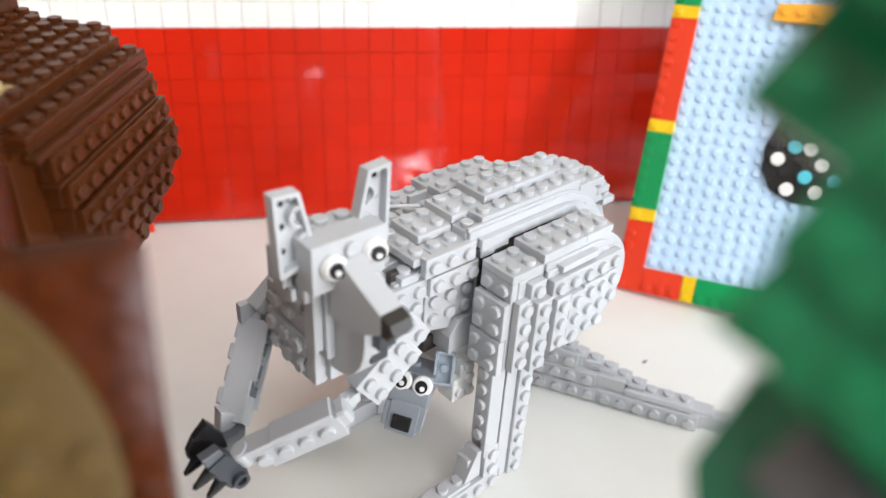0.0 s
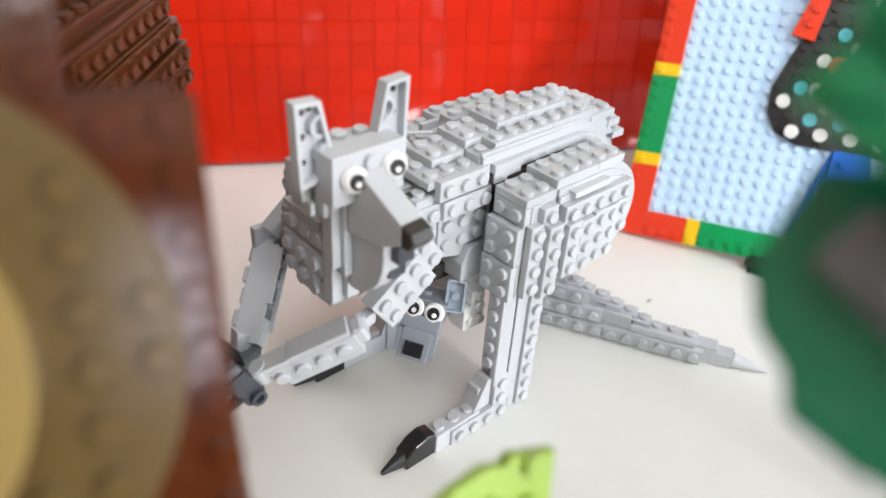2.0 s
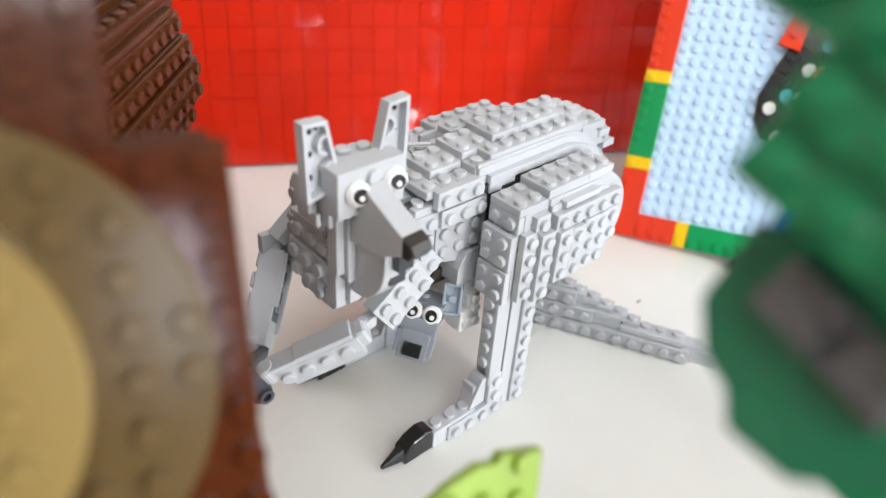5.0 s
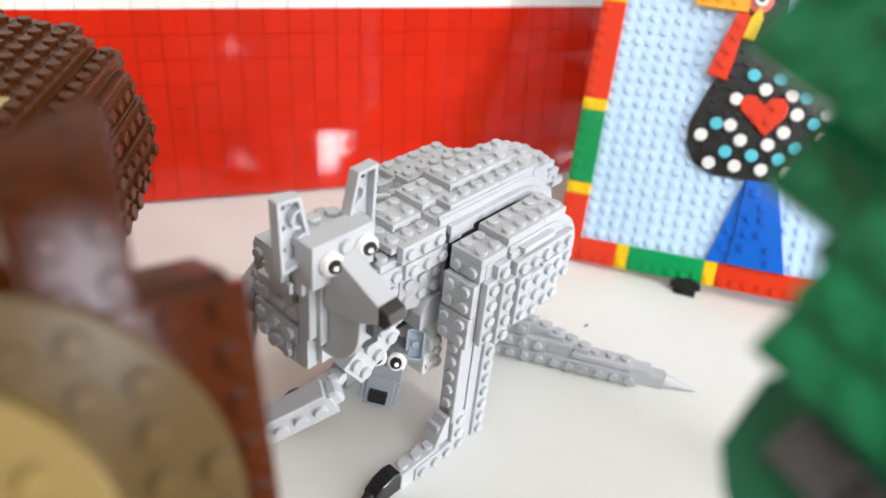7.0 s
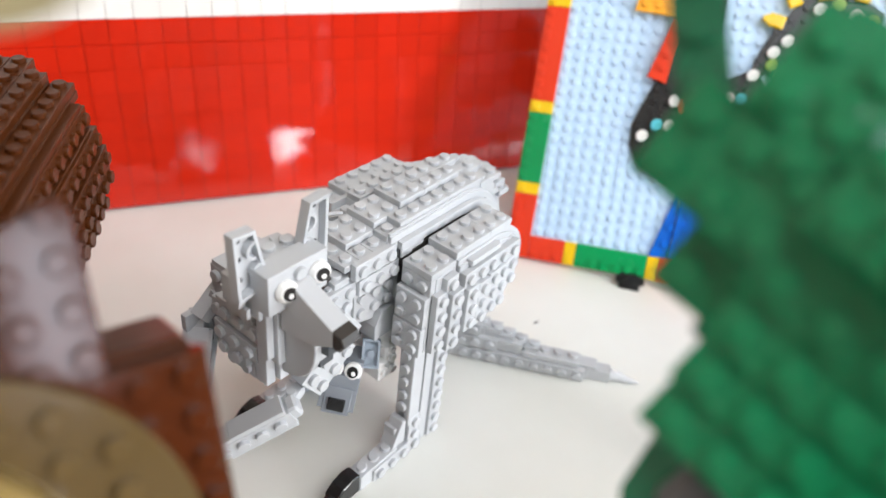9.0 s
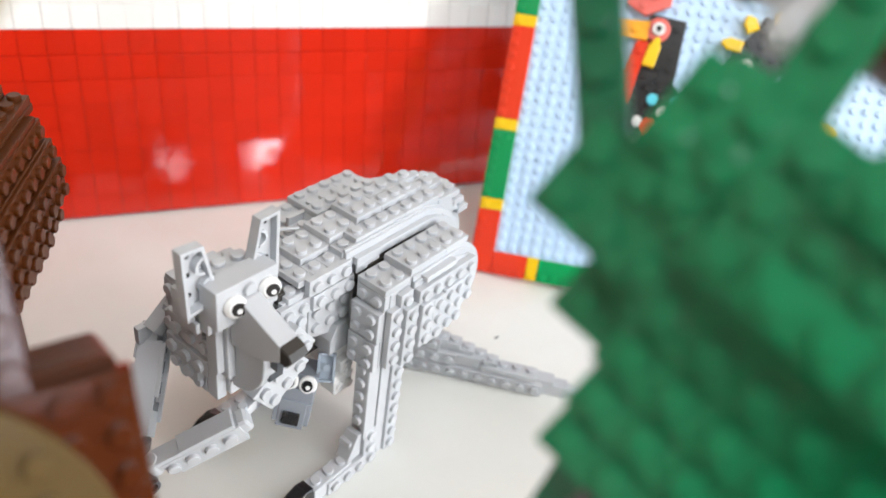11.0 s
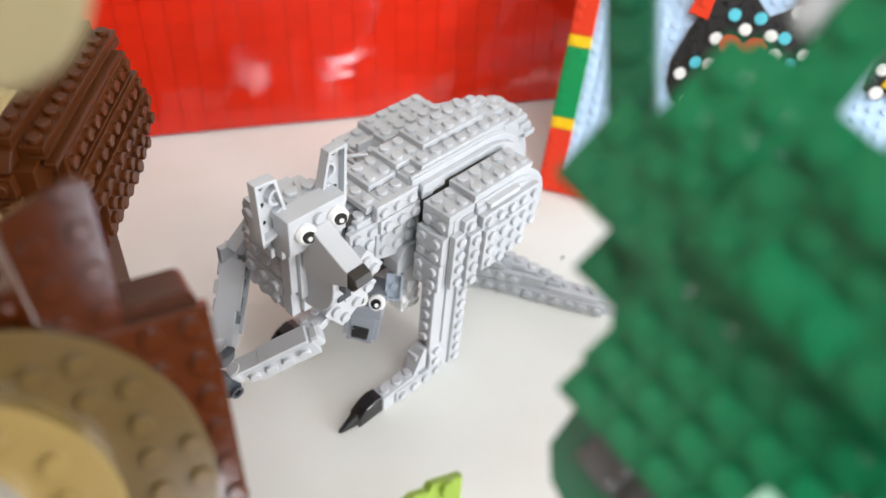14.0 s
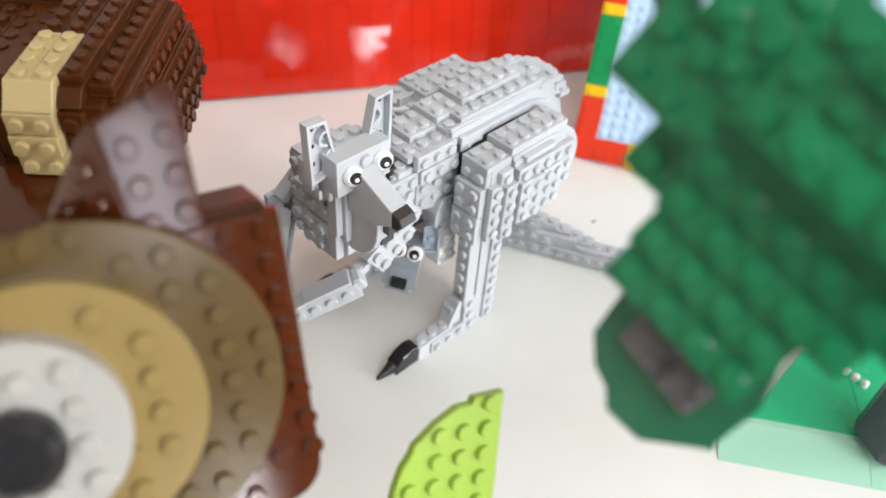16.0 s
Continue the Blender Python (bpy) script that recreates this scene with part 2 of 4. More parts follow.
def south_wall():
    """The unseen south wall: a tall narrow window, a small one and an added wide one."""
    gg = Geo()
    ys = (Y0 * 1000 - 100, Y0 * 1000)
    xs = (X0 - .1, 0.20, 0.27, 0.485, 0.595, 0.70, 0.76, 1.80, 2.55, X1 + .1)
    holes = {1: ((-0.28, -0.06),), 3: ((0.95, 1.62),), 4: ((-0.28, 0.19), (0.95, 1.62)), 5: ((0.95, 1.62),), 7: ((0.0, 1.50),)}
    for k in range(9):
        low = Z0
        for z0, z1 in holes.get(k, ()) + ((Z1, Z1),):
            gg.box((xs[k] * 1000, ys[0], low * 1000), (xs[k + 1] * 1000, ys[1], z0 * 1000), c=0.5)
            low = z1
    return tagged(new("wall_south", gg.mesh("wall_south", SOUTHM)), "unseen wall coloured dark to dim its reflections, with three window openings", "wall", kind="structure")


south_wall()
wall_with_opening("wall_west", 1, (X0 - .1, Y0, Z0), (X0, Y1, Z1), -1.5, 0.1, -0.1, 1.0)
wall_with_opening("wall_east", 1, (X1, Y0, Z0), (X1 + .1, Y1, Z1), -1.6, -0.2, 0.0, 1.3)
# wide south-east opening: added frontal fill, set clear of the mirrored directions
area_lamp("window_and_fill_light", look((2.2, Y0 - .02, 0.75), (1.4, 0, 0.75)), 0.72, 1.46, 94, (0.97, 0.97, 1.0))
area_lamp("window_and_fill_light", look((0.622, Y0 - .02, 1.285), (0.622, 0, 1.285)), 0.265, 0.66, 4.2, (0.84, 0.89, 1.0))
area_lamp("window_and_fill_light", look((0.648, Y0 - .02, -0.045), (0.648, 0, -0.045)), 0.10, 0.46, 4.0, (0.95, 0.97, 1.0))
area_lamp("window_and_fill_light", look((0.235, Y0 - .02, -0.17), (0.235, 0, -0.17)), 0.065, 0.21, 0.36, (0.90, 0.92, 1.0))
# east, roof and west lamps: added fill through openings that are never in view
area_lamp("window_and_fill_light", look((X1 + .03, -0.9, 0.65), (0, -0.9, 0.65)), 1.38, 1.28, 46, (0.76, 0.87, 1.0))
area_lamp("roof_fill_light", look((0.45, -1.15, Z1 + .05), (0.45, -1.1499, 0)), 1.66, 1.26, 44, (0.92, 0.96, 1.0))
area_lamp("window_and_fill_light", look((X0 - .03, -0.7, 0.45), (0, -0.7, 0.45)), 1.58, 1.08, 13, (1.0, 0.90, 0.78))

g = Geo()
g.box((-900, 60, -28), (1000, 900, 0), c=1.5)
tagged(new("table", g.mesh("table", TABLE)), "plain white laminate display table top", "table", kind="structure")
g = Geo()
for lx in (-840, 900):
    for ly in (75, 820):
        g.box((lx, ly, -780), (lx + 50, ly + 50, -28), c=1.5)
tagged(new("trim", g.mesh("trim", WHITE)), "white square legs under the display table", "table legs", kind="structure")

# ---- the tiled back wall, leaning back ----
WALL = Matrix.Translation((0.0, 0.5030, 0.0015)) @ pose(0, 0, 0, -9.6, 0, 0.9)
mosaic = empty("tile_mosaic", WALL, "glossy red and white tile mosaic wall leaning back on the table", "mosaic wall")
g = Geo()
g.box((-368, 0.4, 0), (432, 9, 300), c=0.3)
part("backing", g.mesh("backing", JOINT), mosaic)
g = Geo()
g.box((-366, -0.8, 129), (430, 0.3, 287), c=0.1)
part("backing", g.mesh("backing", WHITETILE), mosaic, None, "white plate behind the white tiles")
rnd = random.Random(4)


def tile16(mat):
    key = ("tile16", mat.name)
    if key not in CACHE:
        g = Geo()
        g.box((0.15, -3.35, 0.07), (15.85, 0.3, 15.93), c=0.13)
        CACHE[key] = g.mesh("tile", mat)
    return CACHE[key]


rest_red, rest_white = Geo(), Geo()
for row in range(18):
    z = row * 16
    mat = REDTILE if row < 8 else WHITETILE
    for col in range(-23, 27):
        x = col * 16
        tilt = Euler((radians((-3.6 if row < 6 else 2.8) + rnd.uniform(-.4, .4)), 0, radians(rnd.uniform(-.3, .3)))).to_matrix().to_4x4()
        if -9 <= col < 20 and row < 10:
            part("tile", tile16(mat), mosaic, at(x, rnd.uniform(-.05, .05), z, tilt))
        else:
            (rest_red if row < 8 else rest_white).box((x + .07, -3, z + .07), (x + 15.93, .3, z + 15.93), c=0.2)
tagged(part("tiles", rest_red.mesh("tiles", REDTILE), mosaic), kind="stuff")
tagged(part("tiles", rest_white.mesh("tiles", WHITETILE), mosaic), kind="stuff")
# lower ends of black lettering, too little of it in view to be read
for x0, w in ((-58, 8), (-42, 8), (-25, 8), (20, 22), (55, 8), (78, 8), (98, 8), (118, 8), (134, 8), (152, 8), (186, 8), (244, 8), (264, 8)):
    g = Geo()
    g.box((x0, -6.2, 158.8), (x0 + w, -3.05, 214), c=0.3)
    part("letter_bar", g.mesh("letter_bar", BLACK), mosaic, label="black bar of raised lettering")

# ---- the grey kangaroo model ----
KM = Matrix.Translation((0.0890, 0.2465, 0.0)) @ pose(0, 0, 0, 0, 0, 31) @ Matrix.Scale(1.044, 4)
kang = empty("brick_kangaroo", KM, "light grey brick-built kangaroo model standing on the white table", "brick model")


def core(name, g, mat=None, parent=None, label="", smooth=False):
    return part(name, g.mesh(name, mat or GREY, smooth=smooth), parent or kang, None, label)


def xz(g, poly, y0, y1, c=0.25):
    """A side profile in x and z, pushed from y0 to y1."""
    return g.prism([(z, x) for x, z in poly], y0, y1, axis=1, c=c)


def oval(cx, cz, a, b, a0, a1, n=12):
    """Points of an upright oval between two angles, in degrees."""
    return [(cx + a * math.cos(radians(a0 + (a1 - a0) * k / n)), cz + b * math.sin(radians(a0 + (a1 - a0) * k / n))) for k in range(n + 1)]


# torso
g = Geo()
xz(g, [(-34, 84), (-6, 76), (14, 60), (40, 50), (58, 51)] + oval(46, 80, 38.5, 37, -52, 66) + [(58, 116.5), (14, 116.5), (0, 113.8), (-18, 111), (-34, 105)], 22, 52)
torso = core("torso", g)

# stepped plates on the back: level, x from, studs along, y from, studs across
for z, x, nx, y, ny in ((103.4, -34, 1, 22, 1), (106.6, -34, 1, 30, 2), (103.4, -34, 1, 46, 1),
                        (111.7, -27, 1, 28, 2), (108.5, -27, 1, 44, 1), (111.7, -19, 1, 20.4, 1), (111.7, -11, 1, 20.4, 1), (111.7, -27, 1, 20.4, 1),
                        (114.9, -19, 2, 28, 2), (111.7, -19, 1, 45, 1), (114.9, -3, 1, 20.4, 1), (111.7, -10, 2, 45, 1),
                        (118.1, -3, 2, 28, 2), (118.1, 5, 4, 20.4, 1), (118.1, 37, 3, 20.4, 1),
                        (121.3, 13, 2, 28, 2), (121.3, 29, 3, 28, 1), (121.3, 29, 4, 36, 1),
                        (118.1, 6, 3, 45, 1), (118.1, 30, 2, 45, 1), (114.9, 46, 2, 45, 1),
                        (118.1, 53, 2, 28, 1), (118.1, 61, 1, 36, 1), (114.9, 61, 2, 20.4, 1), (114.9, 69, 1, 28, 1), (114.9, 69, 1, 36, 1), (111.7, 62, 1, 45, 1),
                        (111.7, 76, 1, 28, 2), (108.5, 70, 1, 45, 1), (109.6, 74, 1, 20.4, 1), (106.2, 82, 1, 28, 3), (103.0, 79, 1, 20.4, 1), (98.6, 87, 1, 28, 3)):
    brick(torso, nx, ny, 1, GREY, x, y, z)
g = Geo()
xz(g, [(-19, 111), (69, 111), (77, 108), (77, 112), (61, 121.4), (13, 121.4), (-3, 118.2), (-19, 115)], 29, 43.9)
core("filler_plate", g, parent=torso)
g = Geo()
xz(g, [(-19, 106), (76, 106), (70, 109), (60, 114.8), (46, 118.2), (6, 118.2), (4, 111.8), (-19, 111.0)], 44.1, 52.8)
core("filler_plate", g, parent=torso)
g = Geo()
xz(g, [(-11, 110), (80, 106), (72, 114.8), (60, 118.2), (5, 118.2), (-11, 112)], 21, 28.9)
core("filler_plate", g, parent=torso)
# the thin rod on the back
g = Geo()
g.cyl((0, 0, 0), 0.8, 13, m=Matrix.Translation((-16, 51, 119.6)) @ pose(0, 0, 0, 0, 90, -34), seg=8)
core("rod", g, parent=torso)

# long smooth strips along the flank, bent down over the rump
for y0, y1, x0, z0, top, a, b, d in ((18.6, 20.9, -2.4, 111.5, 118.4, 36, 38.4, 9), (19.5, 20.9, -2.4, 117.0, 119.6, 35, 39.6, 9), (15.8, 18.5, 1.5, 111.5, 115.2, 34, 35.2, 3.7), (53, 55.2, -2.4, 111.5, 118.4, 36, 38.4, 9)):
    g = Geo()
    rim = oval(46, top - b, a, b, 8, 90)
    xz(g, [(x0, z0), (40, z0)] + oval(46, top - b, a - d, min(b - d, z0 - top + b), 70, 8, 6) + rim + [(x0, top)], y0, y1)
    core("tile", g, parent=torso)
g = Geo()
g.box((1.5, 15.8, 107.6), (15.6, 17.0, 111.4))
core("tile", g, parent=torso)
# flank plates whose studs face sideways
brick(torso, 3, 1, 1, GREY, -24, 20.4, 107.4, SIDE)
brick(torso, 3, 1, 1, GREY, -21.4, 20.6, 98.6, SIDE)
brick(torso, 3, 2, 1, GREY, -21, 23.6, 82.0, SIDE)
brick(torso, 2, 1, 1, GREY, -37, 22.6, 98, SIDE)
brick(torso, 2, 1, 1, GREY, -37, 24.2, 90, SIDE)
brick(torso, 1, 1, 1, GREY, -32, 20.6, 105.6)
g = Geo()
g.box((-24, 24, 78), (-6, 40, 84))
core("tile", g, parent=torso)
# near-black fillers that put the shade into the gaps between body and thigh
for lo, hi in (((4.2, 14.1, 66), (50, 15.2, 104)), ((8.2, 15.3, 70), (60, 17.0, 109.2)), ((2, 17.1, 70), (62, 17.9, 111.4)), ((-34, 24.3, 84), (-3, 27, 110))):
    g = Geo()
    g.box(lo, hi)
    core("inner_brick", g, NOSE, torso, "near-black filler standing in for shade inside the body")
g = Geo()
g.box((3.4, 18.5, 66), (8, 21.5, 109.4))
core("brick", g, parent=torso)
g = Geo()
xz(g, [(-9, 66), (3, 66), (3, 81), (-5, 81), (-9, 74)], 18.5, 30)
core("slope", g, parent=torso)
# rump: upright slices, rounded behind
for y0, y1, a, b in ((26, 47.5, 46, 41.5), (23.5, 50, 42.5, 39.5)):
    g = Geo()
    xz(g, [(20, 60), (40, 42)] + oval(46, 80, a, b, -70, 88, 18) + [(20, 112)], y0, y1)
    core("slice", g, parent=torso)
for z, x in ((60, 87.4), (68, 90.0), (76, 91.0)):
    brick(torso, 3, 1, 1, GREY, x - 1, 28, z, BACK)

# chest: upright slices with a rounded lower edge
chest_pts = [(-62, 77), (-54, 74.5), (-46, 76.5), (-37, 86), (-35, 98), (-33, 108), (-40, 118), (-62, 118)]
g = Geo()
xz(g, chest_pts, 32, 56)
chest = core("chest", g)
for k, (dx, y0, y1) in enumerate(((0.8, 27.2, 30), (-1.4, 30.1, 32), (2.2, 25.2, 27.1))):
    g = Geo()
    xz(g, [(x + (dx if x < -50 else -dx), z + abs(dx) * (1 if z < 100 else 0)) for x, z in chest_pts], y0, y1)
    core("slice", g, parent=chest)
for x, y, z, nx in ((-71.0, 41, 104.6, 3), (-71.4, 44, 94.2, 3), (-70.2, 44, 85.8, 2), (-67.0, 51, 98.4, 1), (-66.4, 44, 77.6, 2)):
    brick(chest, nx, 1, 1, GREY, x + 3.2, y, z, FRONT)
for x0, y0, y1, z0, z1 in ((-70.0, 19, 44, 102.4, 104.4), (-72.0, 21, 41, 112.8, 115.4), (-66, 24, 44, 77.5, 86)):
    g = Geo()
    g.box((x0, y0, z0), (-58, y1, z1))
    core("tile", g, parent=chest)
for x, y, z, nx, ny in ((-62.2, 57, 108, 2, 1), (-63.4, 49, 84, 1, 1), (-61.6, 59, 84, 1, 1), (-62, 59, 75.6, 1, 1), (-63, 49, 75.4, 1, 1), (-60.5, 44.5, 101, 2, 1)):
    brick(chest, nx, ny, 1, GREY, x + 3.2, y, z, FRONT)
g = Geo()
g.box((0, 0, 0), (30, 3.2, 8), m=Matrix.Translation((-63.5, 60, 96)) @ pose(0, 0, 0, 0, 24, -86))
g.box((-60, 44, 100), (-38, 60, 112))
g.box((-58, 30, 108), (-34, 56, 116))
core("wedge_plate", g, parent=chest)
g = Geo()
xz(g, [(-67.8, 90), (-66, 86), (-58, 81), (-50, 84), (-46, 116), (-67.8, 116)], 19.2, 44)
core("brick", g, parent=chest)
for z in (78, 86):
    brick(chest, 2, 1, 1, GREY, -58, 59.2, z, FAR)

# head, turned to the model's left
g = Geo()
g.box((-75.5, 12, 122.5), (-51, 24.5, 141.0))
g.box((-68, 10, 104), (-54, 26, 122.4))
head = core("head", g)
g = Geo()
g.box((-77.2, 4.6, 129.6), (-51.6, 13.4, 145.6))
g.cyl((0, 0, 0), 2.45, 1.7, m=Matrix.Translation((-64.2, 4.65, 141.6)) @ SIDE, seg=16)
core("brow_brick", g, parent=head)
for x, y, nx, ny, z in ((-69.5, 14.4, 1, 1, 141.0), (-61.4, 14.4, 1, 1, 140.2), (-67, 22.6, 2, 1, 135.2)):
    brick(head, nx, ny, 1, GREY, x, y, z)
# stepped plates at the back of the head
for x0, x1, y0, y1, z0, z1 in ((-79.6, -76.4, 17, 25.5, 127, 138.4), (-78.0, -76.4, 15, 26, 122.6, 127)):
    g = Geo()
    g.box((x0, y0, z0), (x1, y1, z1))
    core("plate", g, parent=head)
# upright slices of the throat
g = Geo()
g.box((-70.6, 8.6, 101), (-67.4, 14.3, 129.1))
g.box((-71.6, 14.4, 87), (-67.5, 19.1, 122.3))
g.box((-73.8, 10.5, 104), (-70.7, 16, 129.0))
g.box((-67.4, 12, 89), (-62.5, 18, 112))
core("cheek_tile", g, parent=head)
# curved jaw under the snout
g = Geo()
jaw = [(11, 95), (11, 129), (0, 134), (-6.2, 127), (-6.2, 114)] + [(-6.2 + 17.2 * (1 - math.cos(radians(a))), 114 - 19 * math.sin(radians(a))) for a in (15, 30, 45, 60, 75, 85)]
g.prism([(y, z) for y, z in jaw][::-1], -67.3, -60.8, axis=0, c=0.3)
core("jaw", g, parent=head)
g = Geo()
g.box((-64.4, -9.4, 113), (-58, 3, 121.5))
g.box((-64.4, -5.6, 105.5), (-58, 3, 113))
g.box((-62, 2, 98), (-54, 14, 112))
core("jaw_hinge", g, TRUNK, head, "dark grey joint under the snout")

# snout with its dark tip
SN = Matrix.Translation((-65.4, 0, 0)) @ pose(0, 0, 0, 0, 0, 2)
g = Geo()
g.prism([(8, 118), (8, 140.2), (2, 140.0), (-15.4, 131.8), (-15.4, 124.8), (-7, 120)][::-1], -4.1, 4.1, axis=0, m=SN, c=0.3)
snout = core("snout", g)
g = Geo()
g.prism([(-15.5, 124.4), (-15.5, 131.7), (-19.4, 130.4), (-20.8, 127.6), (-18.6, 124.4)], -4.1, 4.1, axis=0, m=SN, c=0.45)
core("nose", g, NOSE, snout, "dark nose slope")


for ex, ez in ((-70.6, 138.0), (-56.4, 138.5)):
    m = Matrix.Translation((ex, 3.8, ez)) @ pose(0, 0, 0, 80, 0, -19)
    gg = Geo()
    gg.cyl((0, 0, -1.0), 4.0, 3.6, m=m, seg=32, bev=1.3)
    e = core("eye", gg, WHITE, kang, "round white eye tile")
    gg = Geo()
    gg.cyl((0.45, -0.25, 2.62), 2.45, 0.16, m=m, seg=24, bev=0.05)
    core("pupil", gg, BLACK, e, "printed black pupil")
    gg = Geo()
    gg.cyl((0.7, -0.9, 2.77), 0.95, 0.12, m=m, seg=12, bev=0.04)
    core("glint", gg, WHITE, e, "printed white dot")


def half_ring(g, x0, z0, r1, r0, y0, y1, flip, n=12):
    """A half tube lying along y, bulging to -x (flip: to +x)."""
    vs, fs = [], []
    for k in range(n + 1):
        a = math.pi * (0.5 + k / n)
        for r, y in ((r1, y0), (r0, y0), (r0, y1), (r1, y1)):
            vs.append((x0 + (-1 if flip else 1) * r * 1.05 * math.cos(a), y, z0 + r * math.sin(a)))
    for k in range(n):
        for i in range(4):
            j = (i + 1) % 4
            fs.append((4 * k + i, 4 * k + j, 4 * k + 4 + j, 4 * k + 4 + i))
    g.add(vs, [f[::-1] for f in fs] if flip else fs)


def ear(mirror):
    """A wedge plate seen from its hollow underside: rim, half tubes and black discs for pin holes."""
    cx = -64.5
    rim = [(-83.4, 134.5), (-70.6, 137.0), (-75.8, 160.2), (-84.2, 160.8)]
    inner = [(-82.2, 136.2), (-72.2, 138.4), (-76.7, 158.9), (-82.8, 159.4)]
    fx = (lambda x: 2 * cx - x if mirror else x)
    gg = Geo()
    poly = [(fx(x), z) for x, z in rim]
    back = poly[::-1] if mirror else poly
    xz(gg, back[::-1], 14.3, 15.6)
    vs, fs = [], []
    for y in (11.2, 14.4):
        for ring in (rim, inner):
            vs += [(fx(x), y, z) for x, z in ring]
    for k in range(4):
        j = (k + 1) % 4
        fs += [(k, j, 4 + j, 4 + k), (4 + k, 4 + j, 12 + j, 12 + k), (j, k, 8 + k, 8 + j)]
    gg.add(vs, [f[::-1] for f in fs] if mirror else fs)
    ob = core("ear", gg)
    for z in (143.6, 152.4):
        tube = Geo()
        x0 = -72.2 - (z - 138.4) * 0.217 - 0.3
        half_ring(tube, fx(x0), z, 3.5, 2.5, 11.5, 14.4, mirror)
        core("tube", tube, parent=ob)
    # no real holes: flat black discs give the shade inside them
    holes = Geo()
    for x, z in ((-80.4, 141.6), (-80.4, 149.4), (-80.2, 156.6), (-77.9, 157.4), (-74.0, 140.2)):
        holes.cyl((0, 0, 0), 1.0, 0.1, m=Matrix.Translation((fx(x), 14.26, z)) @ SIDE, seg=10, bev=0.02)
    core("pin_hole", holes, BLACK, ob, "small black discs standing in for shaded pin holes")
    return ob


ear(False)
ear(True)


# legs
def leg(y, s):
    """A leg whose outer side lies at y; s: 1 for the flank at low y, -1 mirrored."""
    w = (lambda v: y + s * v)

    def box(gg, x0, x1, a, b, z0, z1, c=0.22):
        lo, hi = sorted((w(a), w(b)))
        gg.box((x0, lo, z0), (x1, hi, z1), c=c)

    out = SIDE if s > 0 else FAR

    def side(parent, nx, nz, x, depth, z):
        """A plate on the outer side; depth: how far its back lies inwards from y."""
        xx = x if s > 0 else x + nx * 8
        brick(parent, nx, nz, 1, GREY, xx, w(depth), z, out)

    gg = Geo()
    prof = [(3.3, 67), (3.3, 105.8), (16, 105.8), (16, 109.2), (55, 109.2)] + oval(42, 87, 27.5, 24.5, 48, -68, 16) + [(30, 64.5)]
    lo, hi = sorted((w(0.2), w(15.8)))
    xz(gg, prof, lo, hi)
    lg = core("leg", gg)
    brick(lg, 2, 2, 1, GREY, 0, min(w(0), w(16)), 105.8)
    for k, nx in ((0, 3), (3, 2)):
        brick(lg, nx, 2, 1, GREY, 16 + k * 8, min(w(0), w(16)), 109.2)
    yo = max(w(0), w(16))
    brick(lg, 2, 1, 1, GREY, 3.3, yo, 97.7, FRONT)
    brick(lg, 2, 2, 1, GREY, 0.4, yo, 81.6, FRONT)
    brick(lg, 2, 2, 1, GREY, -0.4, yo, 65.4, FRONT)
    gg = Geo()
    box(gg, 0.2, 4, 0.4, 3.2, 66, 105.6)
    box(gg, 3.4, 8, -0.2, 2, 67, 105.7)
    core("tile", gg, parent=lg)
    side(lg, 1, 1, 7, 0, 96.8)
    side(lg, 5, 1, 16.5, -2.4, 95.6)
    side(lg, 1, 4, 1.4, 0, 66.6)
    side(lg, 1, 4, 8.6, -2.6, 65.4)
    for x, z, nz, d in ((17, 72.6, 3, -4.6), (25, 71.6, 3, -4.6), (33, 72.6, 3, -4.2), (41, 71.6, 3, -3.4), (49, 79.6, 2, -2.6)):
        side(lg, 1, nz, x, d, z)
    # stepped discs that round the thigh
    for x0, d, rx, rz in ((16.6, -0.9, 25.6, 21.8), (16.6, -2.0, 22.6, 19.2), (16.6, -3.2, 17.0, 16.0)):
        gg = Geo()
        lo, hi = sorted((w(d), w(0.6)))
        xz(gg, [(x0, 70), (x0, 87 + rz)] + oval(42, 87, rx, rz, 80, -90, 18), lo, hi)
        core("filler_plate", gg, parent=lg)
    for x0, x1, d, z0, z1 in ((16.6, 36, -4.4, 72, 97), (8.6, 17, -2.4, 66, 98), (17, 56, -2.2, 96, 103.6)):
        gg = Geo()
        box(gg, x0, x1, d, 0.6, z0, z1)
        core("filler_plate", gg, parent=lg)
    gg = Geo()
    box(gg, 22, 43, -4.4, 0.4, 104.6, 107.4)
    core("tile", gg, parent=lg)

    # shin
    gg = Geo()
    box(gg, 0, 20.5, 4.6, 12.5, 0.2, 68)
    shin = core("shin", gg)
    brick(shin, 1, 5, 1, GREY, 0.1, max(w(2.2), w(10.2)), 27.6, FRONT)
    side(shin, 1, 8, 13, 4.8, 0.3)
    gg = Geo()
    box(gg, -3.0, 4.3, 1.9, 4.8, 20, 68)
    box(gg, 4.9, 8.8, 1.5, 4.8, 8.2, 68.4)
    box(gg, 9.0, 12.9, 3.0, 5.0, 0.3, 67)
    core("tile", gg, parent=shin)

    # foot
    gg = Geo()
    box(gg, -32.6, -8.4, 2.8, 10.6, 0.1, 9.5)
    box(gg, -9, 4, 4.8, 11.5, 0.1, 20)
    foot = core("foot", gg)
    for k in range(3):
        gg = Geo()
        gg.cyl((-28.6 + 8 * k, w(6.7), 9.45), 2.45, 1.75, seg=14)
        core("stud", gg, parent=foot)
    side(foot, 4, 1, -25, 4.8, 0.2)
    side(foot, 1, 2, -2.2, 4.8, 8.4)
    lo, hi = sorted((w(3.2), w(10.8)))
